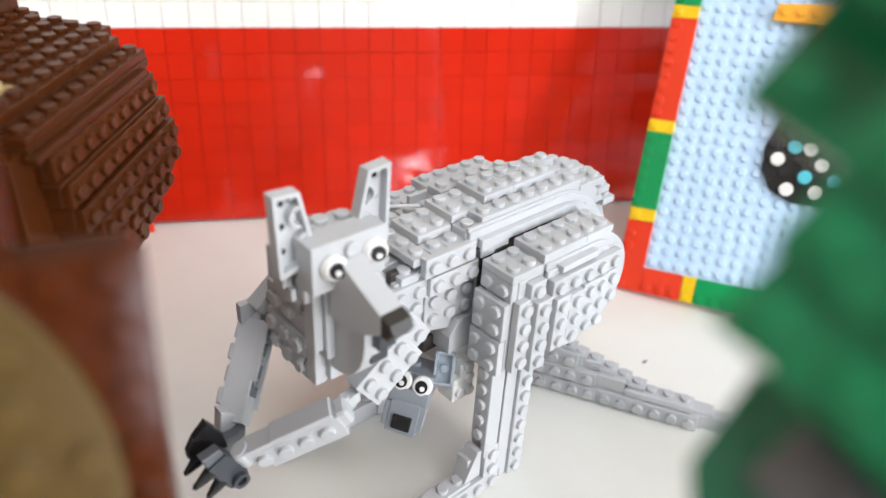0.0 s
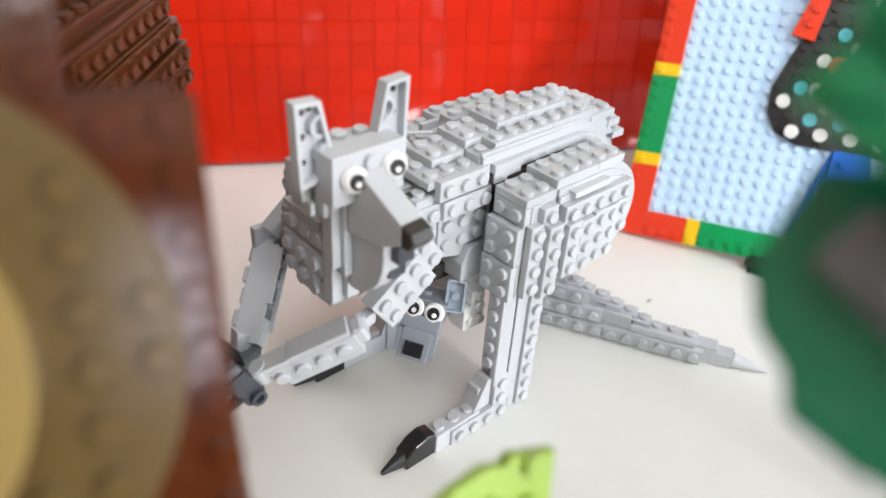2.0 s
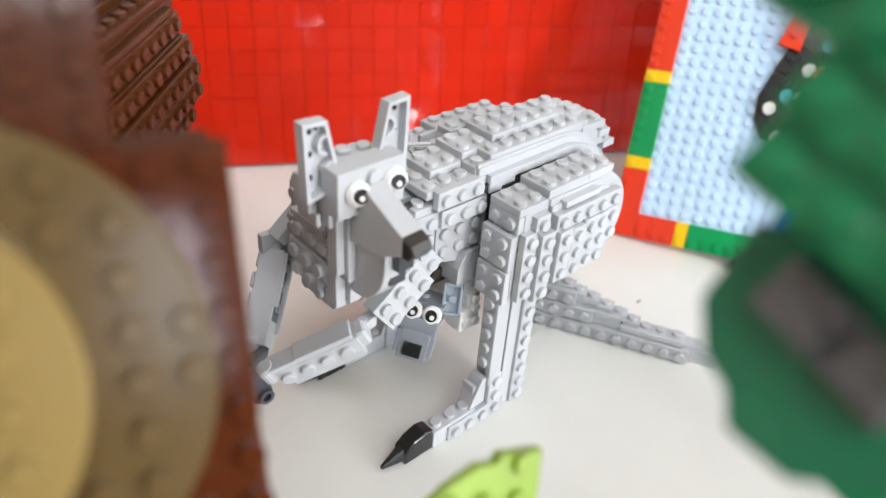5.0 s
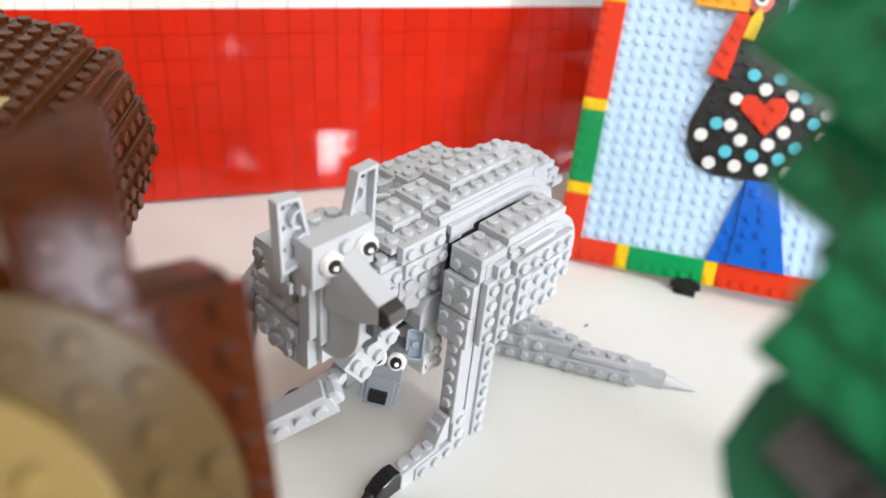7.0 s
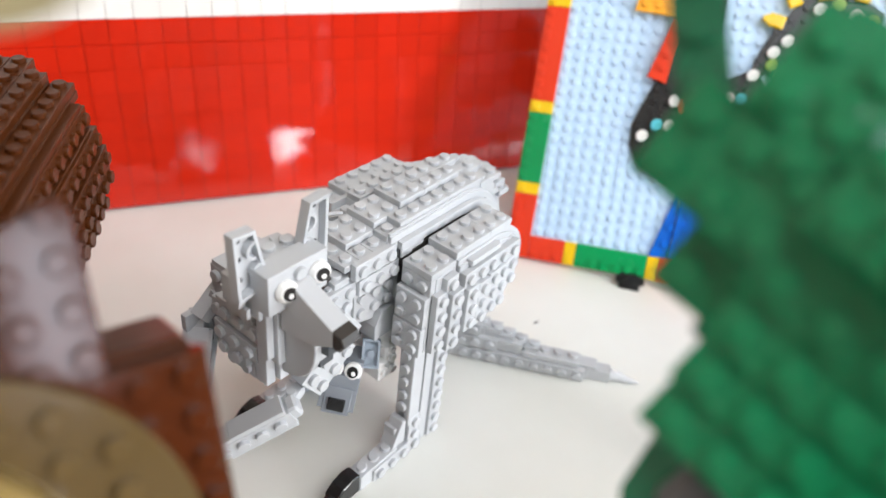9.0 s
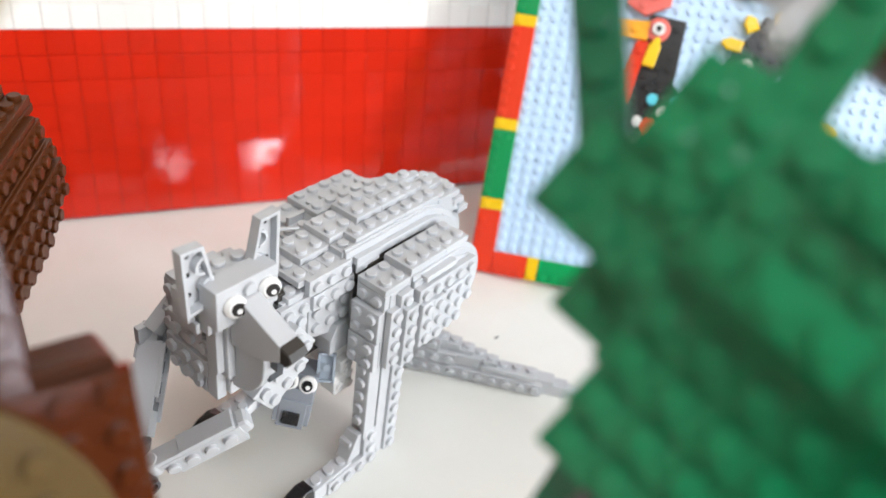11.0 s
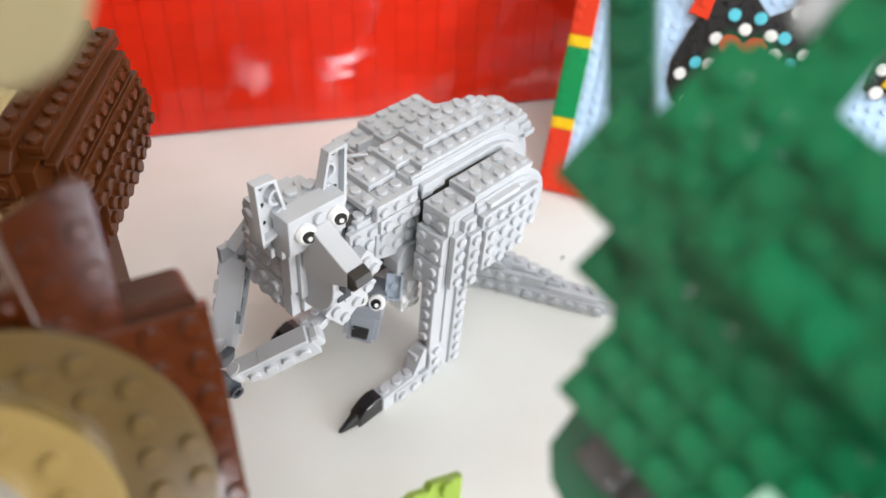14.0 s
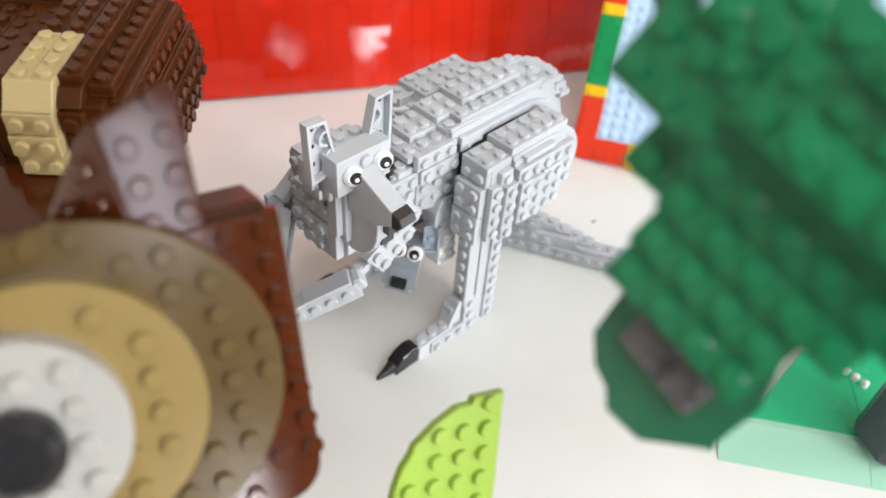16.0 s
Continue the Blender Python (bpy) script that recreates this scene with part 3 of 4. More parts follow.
    gg = Geo()
    xz(gg, [(-12, 9.6), (-3, 9.6), (-3, 24), (-5.4, 24)], lo, hi)
    core("slope", gg, parent=foot)
    gg = Geo()
    xz(gg, [(-47.5, 0.3), (-32.7, 0.3), (-32.7, 11.0), (-37, 12.2), (-43, 10.4), (-47.5, 6.4)], lo, hi, c=0.5)
    mid = (lo + hi) / 2
    gg.cyl((0, 0, 0), 3.7, 11.2, m=Matrix.Translation((-46.4, mid, 3.9)) @ pose(0, 0, 0, 0, -98, 0), seg=16, r2=1.0, bev=0.5)
    core("claw", gg, BLACK, foot, "glossy black claw with a pointed tip")
    return lg


leg(-2.0, 1)
leg(74.8, -1)


def limb(name, p, q, w, h, mat=None, roll=0.0, studs=0, parent=None, sgap=8.0, face=1):
    """A bar of bricks from p to q, w wide and h thick, with a row of studs on one broad side."""
    p, q = Vector(p), Vector(q)
    d = q - p
    ln = d.length
    m = Matrix.Translation(p) @ d.to_track_quat("X", "Z").to_matrix().to_4x4() @ pose(0, 0, 0, roll, 0, 0)
    gg = Geo()
    gg.box((0, -w / 2, -h / 2), (ln, w / 2, h / 2), m=m)
    ob = core(name, gg, mat, parent)
    return ob, m, ln


# near arm: upper arm plate, joint, forearm with studs
UA = Matrix.Translation((-53.9, 9.4, 81.7)) @ axes((0.805, 0, 0.593), (-0.593, 0, 0.805), (0, -1, 0))
gg = Geo()
gg.box((-4, -12, -6.3), (20, 4, 0), m=UA)
gg.box((20.1, -12, -9.5), (28, 4, -3.1), m=UA)
ua = core("upper_arm", gg)
gg = Geo()
for i in range(4):
    for j in (0, -8):
        gg.cyl((8 * i, j, -0.1 if i < 3 else -3.2), 2.45, 1.8, m=UA, seg=16)
core("studs", gg, parent=ua)
el, m, ln = limb("elbow_joint", (-57, 13.0, 77.0), (-69.5, 9.5, 77.5), 4.4, 4.6)
gg = Geo()
gg.cyl((6.5, 0, -3.2), 1.9, 6.4, m=m, seg=14)
gg.cyl((11, -2.6, -3.0), 1.3, 6.4, m=m @ pose(0, 0, 0, 14, 0, 0), seg=12)
core("hinge_pin", gg, parent=el)
fa, m, ln = limb("forearm", (-67.8, 6.0, 79.0), (-91.5, 21.0, 64.8), 7.8, 7.6, roll=-10)
gg = Geo()
gg.box((1.2, -3.9, 3.9), (23.0, 3.9, 6.4), m=m)
gg.box((-3.5, -3.5, -3.0), (1.0, 3.5, 4.6), m=m, c=1.0)
gg.box((0.6, -3.8, -6.6), (28.4, 3.8, -3.7), m=m)
core("brick", gg, parent=fa)
gg = Geo()
for i in range(4):
    gg.cyl((0, 0, 0), 2.45, 1.7, m=m @ Matrix.Translation((5.6 + 7.6 * i, 3.85, -0.3)) @ pose(0, 0, 0, -90, 0, 0), seg=16)
core("studs", gg, parent=fa)
gg = Geo()
gg.box((23, -3.6, 0.2), (33.5, 3.6, 5.6), m=m)
gg.cyl((34.5, 0.4, -0.6), 3.6, 6.6, m=m, seg=18, bev=0.9)
core("wrist", gg, parent=fa)


def claw(p, q, paw_):
    """A short fat pointed claw from p to its tip q."""
    d = Vector(q) - Vector(p)
    gg = Geo()
    gg.cyl((0, 0, -2), 2.7, d.length + 2, m=Matrix.Translation(p) @ d.to_track_quat('Z', 'X').to_matrix().to_4x4(), seg=12, r2=0.9, bev=0.5)
    core("claw", gg, BLACK, paw_, "black pointed claw")


# near paw: tilted charcoal brick with a hollow stud, two claws
top_face = Geo()
xz(top_face, [(-109.2, 71), (-103.0, 72.4), (-101.5, 69), (-107.8, 66.8)], 22, 26, c=0.4)
gg = Geo()
xz(gg, [(-108.0, 67), (-101.5, 70), (-95.5, 62), (-94.6, 55), (-98.4, 53), (-101.3, 54.4), (-104.6, 59)], 20.5, 26, c=0.5)
stud = Matrix.Translation((-98.3, 20.4, 57.6)) @ pose(0, 0, 0, 90, 0, 0)
for k in range(12):
    a0, a1 = 2 * math.pi * k / 12, 2 * math.pi * (k + 1) / 12
    gg.prism([(r * math.cos(a), r * math.sin(a)) for r, a in ((2.9, a0), (2.9, a1), (1.7, a1), (1.7, a0))], 0, 1.8, axis=2, m=stud, c=0.05)
near_paw = core("paw", gg, TRUNK, kang, "charcoal paw brick with black claws")
core("plate", top_face, DGREY, near_paw, "dark grey plate on the paw")
claw((-107.0, 22.5, 64.5), (-114.3, 18.5, 65.6), near_paw)
claw((-103.8, 22.5, 58.6), (-110.6, 18.0, 59.4), near_paw)
# far paw: black plates, one claw
gg = Geo()
xz(gg, [(-102.8, 77.6), (-107.6, 73), (-106.0, 61), (-100.1, 63.2), (-96.6, 63), (-97.9, 69.9)], 30, 33.4, c=0.4)
xz(gg, [(-107.7, 73.4), (-110.2, 69), (-110.1, 65.6), (-106.0, 60.5), (-103, 66)], 30.8, 33, c=0.4)
far_paw = core("paw", gg, BLACK, kang, "black paw brick with black claws")
claw((-107.2, 31, 63.2), (-113.4, 27, 64.0), far_paw)
gg = Geo()
xz(gg, [(-92.0, 62.5), (-88.2, 64), (-89.2, 59), (-93.4, 55.8), (-98.5, 59.5), (-97.5, 63)], 33.5, 38, c=0.4)
core("wrist", gg, DGREY, kang, "dark grey wrist joint")
gg = Geo()
xz(gg, [(-94.5, 71), (-89.4, 67.5), (-90.9, 59.8), (-95.6, 62.5)], 38.1, 43, c=0.4)
core("wrist", gg, GREY, kang, "light grey wrist brick")

# far arm: stepped bricks with a hollow underside
fb, m, ln = limb("forearm", (-68.0, 59.0, 84.5), (-90, 40.0, 62.0), 7.6, 9.6, roll=97)
gg = Geo()
gg.box((-8, -3.4, -2.5), (0.5, 3.4, 4.5), m=m)
gg.box((27.5, -3.2, -3), (36, 3.2, 3), m=m)
core("wrist", gg, parent=fb)
gg = Geo()
for i, (h0, h1) in enumerate(((4.8, 6.0), (4.8, 6.6), (4.8, 5.8), (4.8, 6.8))):
    gg.box((1 + 8 * i, -3.6, h0), (7 + 8 * i, 3.6, h1), m=m, c=0.5)
core("brick", gg, parent=fb)
# thin dark sheet between the rims: the hollow's shade as colour
gg = Geo()
gg.box((2, -2.7, -4.95), (27, 2.7, -4.7), m=m, c=0.02)
core("recess", gg, DGREY, fb, "dark sheet standing in for shade in the hollow underside")
gg = Geo()
for i in range(3):
    gg.cyl((6 + 8.0 * i, 0, -5.9), 1.6, 1.1, m=m, seg=12, bev=0.1)
gg.box((1, -3.8, -6.4), (31, -2.7, -4.7), m=m, c=0.1)
gg.box((1, 2.7, -6.4), (22, 3.8, -4.7), m=m, c=0.1)
core("rim", gg, parent=fb)
ub, m, ln = limb("upper_arm", (-56, 58, 102), (-69, 57.5, 92), 7, 5)

# ---- tail, lying on the table ----
TA = Matrix.Translation((60.5, 42, 0)) @ pose(0, 0, 0, 0, 0, -62.4)
gg = Geo()
gg.box((-4, 2.6, 0.2), (92, 11.4, 8.2), m=TA)
gg.box((-10, 3.2, 8), (32, 11.2, 21), m=TA)
gg.box((92, 3.4, 0.3), (104, 10.8, 7.6), m=TA)
gg.box((84, 3.2, 7.9), (96, 11, 9.8), m=TA)
tail = core("tail", gg)
TM = Matrix.Translation(TA.to_translation() * MM) @ TA.to_3x3().to_4x4()
for x, y, z, nx in ((2, 2.9, 0.3, 5), (42, 2.9, 0.3, 6), (8, 3.5, 8.5, 4), (6, 4.0, 16.6, 3)):
    part("plate", brick_mesh(nx, 1, 1, GREY), tail, TM @ at(x, y, z, SIDE))
for x, z, nx, pl in ((4, 24.2, 2, 1), (-6, 26.4, 2, 2), (20, 22.4, 1, 1), (26, 20.0, 1, 1), (33.4, 18.2, 1, 1), (41, 15.6, 1, 1), (48.2, 13.2, 1, 1), (55.4, 10.6, 1, 1), (62.4, 7.9, 3, 1)):
    part("plate", brick_mesh(nx, 1, pl, GREY), tail, TM @ at(x, 3.4, z))
for x0, x1, y0, y1, z0, z1 in ((-10, 60, 3.6, 11.2, 8.1, 11), (-10, 52, 3.6, 11.2, 11, 14), (-10, 44, 3.6, 11.2, 14, 17.6), (-10, 36, 3.6, 11.2, 17.6, 20.2),
                               (27, 54, 1.4, 3.5, 13.2, 16.2), (40, 54, 2.0, 3.5, 8.4, 13.0), (54.3, 86, 1.2, 3.3, 8.6, 11.8)):
    gg = Geo()
    gg.box((x0, y0, z0), (x1, y1, z1), m=TA)
    core("tile", gg, parent=tail)
gg = Geo()
gg.cyl((0, 0, 0), 3.7, 17, m=TA @ Matrix.Translation((104, 7, 3.9)) @ pose(0, 0, 0, 0, 97, 0), seg=18, r2=0.7, bev=0.4)
core("tail_tip", gg, parent=tail)

# ---- the joey in the pouch ----
joey = empty("brick_joey", KM, "small blue-grey brick-built joey peeping from the pouch", "brick model")


def jcore(name, g, mat, parent=None, label=""):
    return part(name, g.mesh(name, mat), parent or joey, None, label)


JM = Matrix.Translation((-17.6, 27.5, 51.4)) @ pose(0, 0, 0, 8, 18, 38)
gg = Geo()
gg.box((-8, -8, -5), (9, 8, 6.5), m=JM)
gg.box((-12.5, -7.6, -6.0), (-4, 7.6, 1.2), m=JM)
gg.cyl((0, 2, 6.4), 2.45, 1.7, m=JM, seg=14)
jh = jcore("head", gg, BLUEGREY)
gg = Geo()
gg.box((-13.5, -6, -17.5), (-5, 6, -4.2), m=JM)
gg.box((-13.2, -8, -15.5), (-5, 8, -5), m=JM)
jcore("muzzle", gg, BLUEGREY, jh)
gg = Geo()
gg.box((-14.6, -3.8, -15.6), (-13.3, 3.8, -9.6), m=JM, c=0.3)
jcore("nose", gg, BLACK, jh, "black nose tile")
for k in (-1, 1):
    me = JM @ Matrix.Translation((-9.5, k * 4.1, 2.9)) @ pose(0, 0, 0, 0, -72, 0)
    gg = Geo()
    gg.cyl((0, 0, -1), 4.0, 3.4, m=me, seg=24, bev=0.7)
    e = jcore("eye", gg, WHITE, jh, "round white eye tile")
    gg = Geo()
    gg.cyl((-0.4, 0.2, 2.42), 2.5, 0.16, m=me, seg=20, bev=0.05)
    gg2 = Geo()
    gg2.cyl((-1.0, -0.3, 2.6), 1.0, 0.1, m=me, seg=12, bev=0.03)
    gg.add(gg2.v, gg2.f, mat=1)
    me2 = gg.mesh("pupil", BLACK, WHITE)
    part("pupil", me2, e, None, "printed black pupil with a white dot")
    ec = Vector((-11.3, 18.2, 60.2)) if k < 0 else Vector((-27, 36, 58))
    ex_ = Vector((0.63, -0.77, 0.0))
    ez_ = Vector((-0.66, -0.55, 0.51))
    me3 = Matrix.Translation(ec) @ axes(ex_, ez_.cross(ex_), ez_)
    gg = Geo()
    for x0, x1, y0, y1, z0, z1 in ((-4, 4, -6.6, 6.6, -3, -2), (-4, -3, -6.6, 6.6, -2.1, 0.2), (3, 4, -6.6, 6.6, -2.1, 0.2), (-4, 4, -6.6, -5.6, -2.1, 0.2), (-4, 4, 5.6, 6.6, -2.1, 0.2)):
        gg.box((x0, y0, z0), (x1, y1, z1), m=me3, c=0.12)
    gg.cyl((0, 0, -2.1), 1.6, 2.0, m=me3, seg=14, bev=0.1)
    jcore("ear", gg, PALEBLUE, jh, "hollow blue-grey ear plate")
pouch = Geo()
pouch.box((-8, 25.5, 43), (5, 44, 54))
pouch.box((-6, 20, 54), (14, 50, 74))
pouch.box((-7.5, 15.8, 41.5), (3.5, 25.4, 52.8), c=0.5)
pouch.box((-3.9, 15.9, 52.8), (3.4, 25.3, 60), c=0.5)
for x, z in ((-4.6, 46.5), (0.8, 45.2), (0.2, 52.6), (-0.4, 57.6)):
    pouch.cyl((0, 0, 0), 2.2, 1.6, m=Matrix.Translation((x, 15.85, z)) @ SIDE, seg=12)
part("pouch", pouch.mesh("pouch", WHITE), kang, None, "white pouch bricks under the belly")
gg = Geo()
gg.box((-14, 28, 63), (-4, 36, 70))
part("pouch_lining", gg.mesh("pouch_lining", NOSE), kang, None, "dark brick in the pouch")

# ---- the rooster picture, leaning back ----
PAN = Matrix.Translation((0.2060, 0.3925, 0.0015)) @ axes((0.8173, -0.5723, 0.0649), (0.2394, 0.4442, 0.8636), (-0.5231, -0.6902, 0.5000))
panel = empty("rooster_picture", PAN, "light blue stud board with a dotted black rooster and striped frame", "brick picture")
PW, PH = 34, 38
g = Geo()
g.box((2, 2, -4.8), (PW * 8 - 2, PH * 8 - 2, -1.6), c=0.3)
for i in range(2, PW - 2):
    for j in range(2, PH - 2):
        g.cyl((i * 8 + 4, j * 8 + 4, -1.7), 2.45, 1.7, seg=10)
board = part("board", g.mesh("board", LIGHTBLUE), panel, None, "light blue base plate full of studs")
g = Geo()
for k in range(1, 3):
    g.box((2, k * 104 + 1.6, -1.62), (PW * 8 - 2, k * 104 + 2.0, -1.52), c=0.02)
part("seam", g.mesh("seam", LIGHTBLUE), panel)


def frame_bar(mat, a0, a1, along_x, far=False):
    """One frame brick: two studs broad, studs on its outer row only."""
    n = a1 - a0
    gg = Geo()
    gg.box((0.09, 0.09, -4.8), (n * 8 - 0.09, 15.9, 0.6))
    for i in range(int(n)):
        gg.cyl((i * 8 + 4, 4, 0.5), 2.45, 1.75, seg=14)
    me = gg.mesh("frame_brick", mat)
    if along_x:
        m = at(a0 * 8, PH * 8 if far else 0, 0)
        if far:
            m = m @ Matrix.Scale(-1, 4, (0, 1, 0))
    else:
        m = at(PW * 8 if far else 0, a0 * 8, 0) @ axes((0, 1, 0), (1, 0, 0), (0, 0, 1))
        if far:
            m = at(PW * 8, a0 * 8, 0) @ axes((0, 1, 0), (-1, 0, 0), (0, 0, 1))
    part("frame_brick", me, panel, m)


def frame_run(along_x, far, spans):
    for mat, a0, a1 in spans:
        frame_bar(mat, a0, a1, along_x, far)


frame_run(False, False, ((RED, 0, 5.5), (YELLOW, 5.5, 6.5), (GREEN, 6.5, 12.5), (YELLOW, 12.5, 13.5), (RED, 13.5, 21.5), (YELLOW, 21.5, 22.5), (GREEN, 22.5, 28.5), (YELLOW, 28.5, 29.5), (RED, 29.5, 38)))
frame_run(False, True, ((RED, 0, 7), (YELLOW, 7, 8), (GREEN, 8, 14), (YELLOW, 14, 15), (RED, 15, 23), (YELLOW, 23, 24), (GREEN, 24, 30), (YELLOW, 30, 31), (RED, 31, 38)))
for far in (False, True):
    frame_run(True, far, ((RED, 2, 5), (YELLOW, 5, 6), (GREEN, 6, 12), (YELLOW, 12, 13), (RED, 13, 21), (YELLOW, 21, 22), (GREEN, 22, 28), (YELLOW, 28, 29), (RED, 29, 32)))


def flat(name, pts, mat, z0, z1, label="", studs=()):
    gg = Geo()
    poly = [(x * 8, y * 8) for x, y in pts]
    area = sum(poly[k][0] * poly[(k + 1) % len(poly)][1] - poly[(k + 1) % len(poly)][0] * poly[k][1] for k in range(len(poly)))
    gg.prism(poly if area > 0 else poly[::-1], z0, z1, axis=2, c=0.25)
    for x, y in studs:
        gg.cyl((x * 8, y * 8, z1 - 0.1), 2.45, 1.75, seg=14)
    return part(name, gg.mesh(name, mat), panel, None, label)


def inside(x, y, pts):
    hit = False
    for k in range(len(pts)):
        (x1, y1), (x2, y2) = pts[k], pts[(k + 1) % len(pts)]
        if (y1 > y) != (y2 > y) and x < (x2 - x1) * (y - y1) / (y2 - y1) + x1:
            hit = not hit
    return hit


BODY = [(10.6, 17.6), (9.6, 15.4), (8.7, 12.6), (8.8, 10.9), (9.6, 9.5), (11.2, 8.8), (17.2, 8.7), (18.6, 9.6), (19.6, 11.6), (19.8, 15.2), (17.6, 18.4), (15.4, 17.2), (14.0, 18.6), (12.2, 18.2)]
flat("rooster_body", BODY, BLACK, -1.5, 1.7, "black plates of the rooster's body",
     [(i + .25, j + .8) for i in range(8, 20) for j in range(8, 18) if inside(i + .25, j + .8, BODY) and inside(i + .6, j + .8, BODY) and inside(i - .1, j + .5, BODY)])
flat("rooster_neck", [(11.0, 17.6), (12.2, 17.4), (12.6, 18.4), (14.2, 18.2), (14.3, 23.6), (11.4, 23.9), (10.9, 21.4)], BLACK, -1.5, 1.7, "black neck plates",
     [(11.75, 18.8), (11.75, 19.8), (12.75, 19.6), (13.6, 19.6), (13.6, 20.6), (12.75, 22.9), (13.7, 22.9)])
TAILF = [(17.0, 17.2), (18.4, 18.0), (20.2, 17.2), (22.6, 20.6), (25.8, 21.6), (26.2, 23.6), (23.4, 25.2), (20.4, 24.6), (18.4, 21.6), (17.4, 19.2)]
flat("rooster_tail", TAILF, BLACK, -1.5, 1.7, "black dotted tail feathers", [(i + .5, j + .5) for i in range(17, 27) for j in range(17, 26) if inside(i + .5, j + .5, TAILF)])
flat("rooster_tail", [(23.4, 13.0), (24.6, 12.2), (26.0, 14.0), (26.4, 15.6), (25.0, 17.2), (23.6, 16.6)], BLACK, -1.5, 1.7, "black dotted tail feathers")
for mat, dots in ((WHITE, ((11.8, 14.9), (13.8, 15.9), (15.8, 15.7), (16.4, 14.3), (15.7, 12.8), (14.75, 11.7), (11.75, 12.8), (12.7, 11.75), (9.7, 11.75), (10.7, 9.65), (12.65, 9.7), (14.65, 9.7), (16.6, 9.7), (18.6, 14.6), (18.6, 12.7), (17.4, 17.75), (18.6, 19.7), (19.5, 20.7), (24.3, 14.55), (24.3, 12.75), (24.1, 23.2), (21.4, 23.4))),
                  (TEAL, ((12.75, 16.9), (14.75, 16.9), (16.85, 15.7), (10.7, 12.8), (11.75, 10.7), (13.75, 10.7), (15.75, 10.7), (16.8, 11.7), (17.75, 13.75))),
                  (LIME, ((18.7, 18.7), (19.5, 17.8), (22.7, 23.9), (25.3, 15.5), (25.3, 22.9)))):
    for x, y in dots:
        key = ("dot", mat.name)
        if key not in CACHE:
            gg = Geo()
            gg.cyl((0, 0, 0), 3.95, 3.2, seg=24, bev=0.3)
            CACHE[key] = gg.mesh("dot", mat)
        part("dot", CACHE[key], panel, at(x * 8, y * 8, 1.75))
heart = flat("heart", [(12.3, 14.1), (12.1, 14.7), (12.5, 15.3), (13.2, 15.3), (13.9, 14.7), (14.4, 15.3), (15.2, 15.4), (15.7, 14.8), (15.6, 14.0), (14.4, 12.3)], RED, 1.75, 5.0, "bright red heart plate", [(14.7, 14.6), (14.5, 13.4), (13.4, 13.7)])
flat("rooster_leg", [(13.8, 8.8), (16.2, 8.8), (17.9, 2.0), (13.6, 2.0)], BLUE, -1.5, 3.4, "bright blue leg wedge plates", [(14.6, 7.8), (15.4, 6.8), (14.6, 5.8), (15.6, 5.8), (14.6, 4.6), (15.6, 4.6), (16.4, 3.6), (14.6, 3.4), (16.6, 2.6)])
flat("rooster_leg", [(13.7, 8.8), (13.5, 2.0), (12.0, 2.0)], BLUE, -1.5, 1.7, "bright blue leg wedge plates", [(13.1, 3.2), (13.3, 4.6)])
flat("comb", [(9.2, 16.6), (10.8, 16.2), (11.6, 21.5), (10.6, 21.5)], RED, 1.75, 5.0, "red wedge plate wattle", [(10.3, 17.4), (10.5, 18.5), (10.8, 19.6), (11.0, 20.7)])
flat("comb", [(9.0, 26.0), (9.2, 24.4), (10.9, 23.6), (12.8, 24.6), (12.8, 26.6), (10.4, 27.0)], CORAL, 1.75, 5.0, "coral red comb plate", [(9.9, 25.4), (10.6, 24.4), (11.4, 25.2), (12.2, 26.0)])
flat("crest", [(7.3, 21.8), (7.5, 23.0), (11.4, 23.2), (11.4, 21.6)], ORANGE, 1.75, 5.0, "orange wedge plate", [(8.1, 22.4), (9.2, 22.4), (10.3, 22.4)])
for x, y, a, ln in ((12.0, 20.6, 80, 2.2), (26.5, 16.4, -20, 1.5), (25.4, 13.5, -25, 1.5), (25.4, 14.9, -20, 1.4), (18.2, 22.2, 170, 1.5), (19.3, 24.0, 120, 1.2), (21.6, 24.8, 95, 1.2), (24.4, 24.9, 80, 1.2)):
    gg = Geo()
    mm = Matrix.Translation((x * 8, y * 8, 1.7)) @ pose(0, 0, 0, 0, 0, a)
    gg.prism([(-ln * 4, -4), (ln * 2, -4), (ln * 5, -1.2), (ln * 5, 1.2), (ln * 2, 4), (-ln * 4, 4)], 0, 4.2, axis=2, m=mm, c=0.6)
    part("spike", gg.mesh("spike", YELLOW), panel, None, "yellow pointed slope")
gg = Geo()
gg.cyl((12.15 * 8, 22.6 * 8, 1.7), 7.8, 3.2, seg=32, bev=0.5)
part("rooster_eye", gg.mesh("rooster_eye", CORAL), panel, None, "coral disc round the eye")
gg = Geo()
gg.cyl((12.15 * 8, 22.6 * 8, 4.9), 4.2, 3.0, seg=24, bev=0.4)
re_ = part("eye_ring", gg.mesh("eye_ring", WHITE), panel, None, "white round eye tile")
gg = Geo()
gg.cyl((12.15 * 8, 22.6 * 8, 7.85), 1.9, 0.2, seg=16, bev=0.05)
part("pupil", gg.mesh("pupil", BLACK), re_)
# props that hold the board off the table
for px in (10.9, 24.0):
    gg = Geo()
    gg.box((px * 8 - 7, -9.5, -6), (px * 8 + 7, 2, 1.5), c=0.6)
    gg.box((px * 8 - 9.5, -5, -3), (px * 8 + 9.5, 0, 3), c=0.6)
    gg.cyl((px * 8, -3.5, 1), 3.2, 4, seg=14)
    part("prop", gg.mesh("prop", BLACK), panel, None, "small black prop brick under the frame")
gg = Geo()
gg.box((40, 60, -6.0), (230, 90, -4.7))
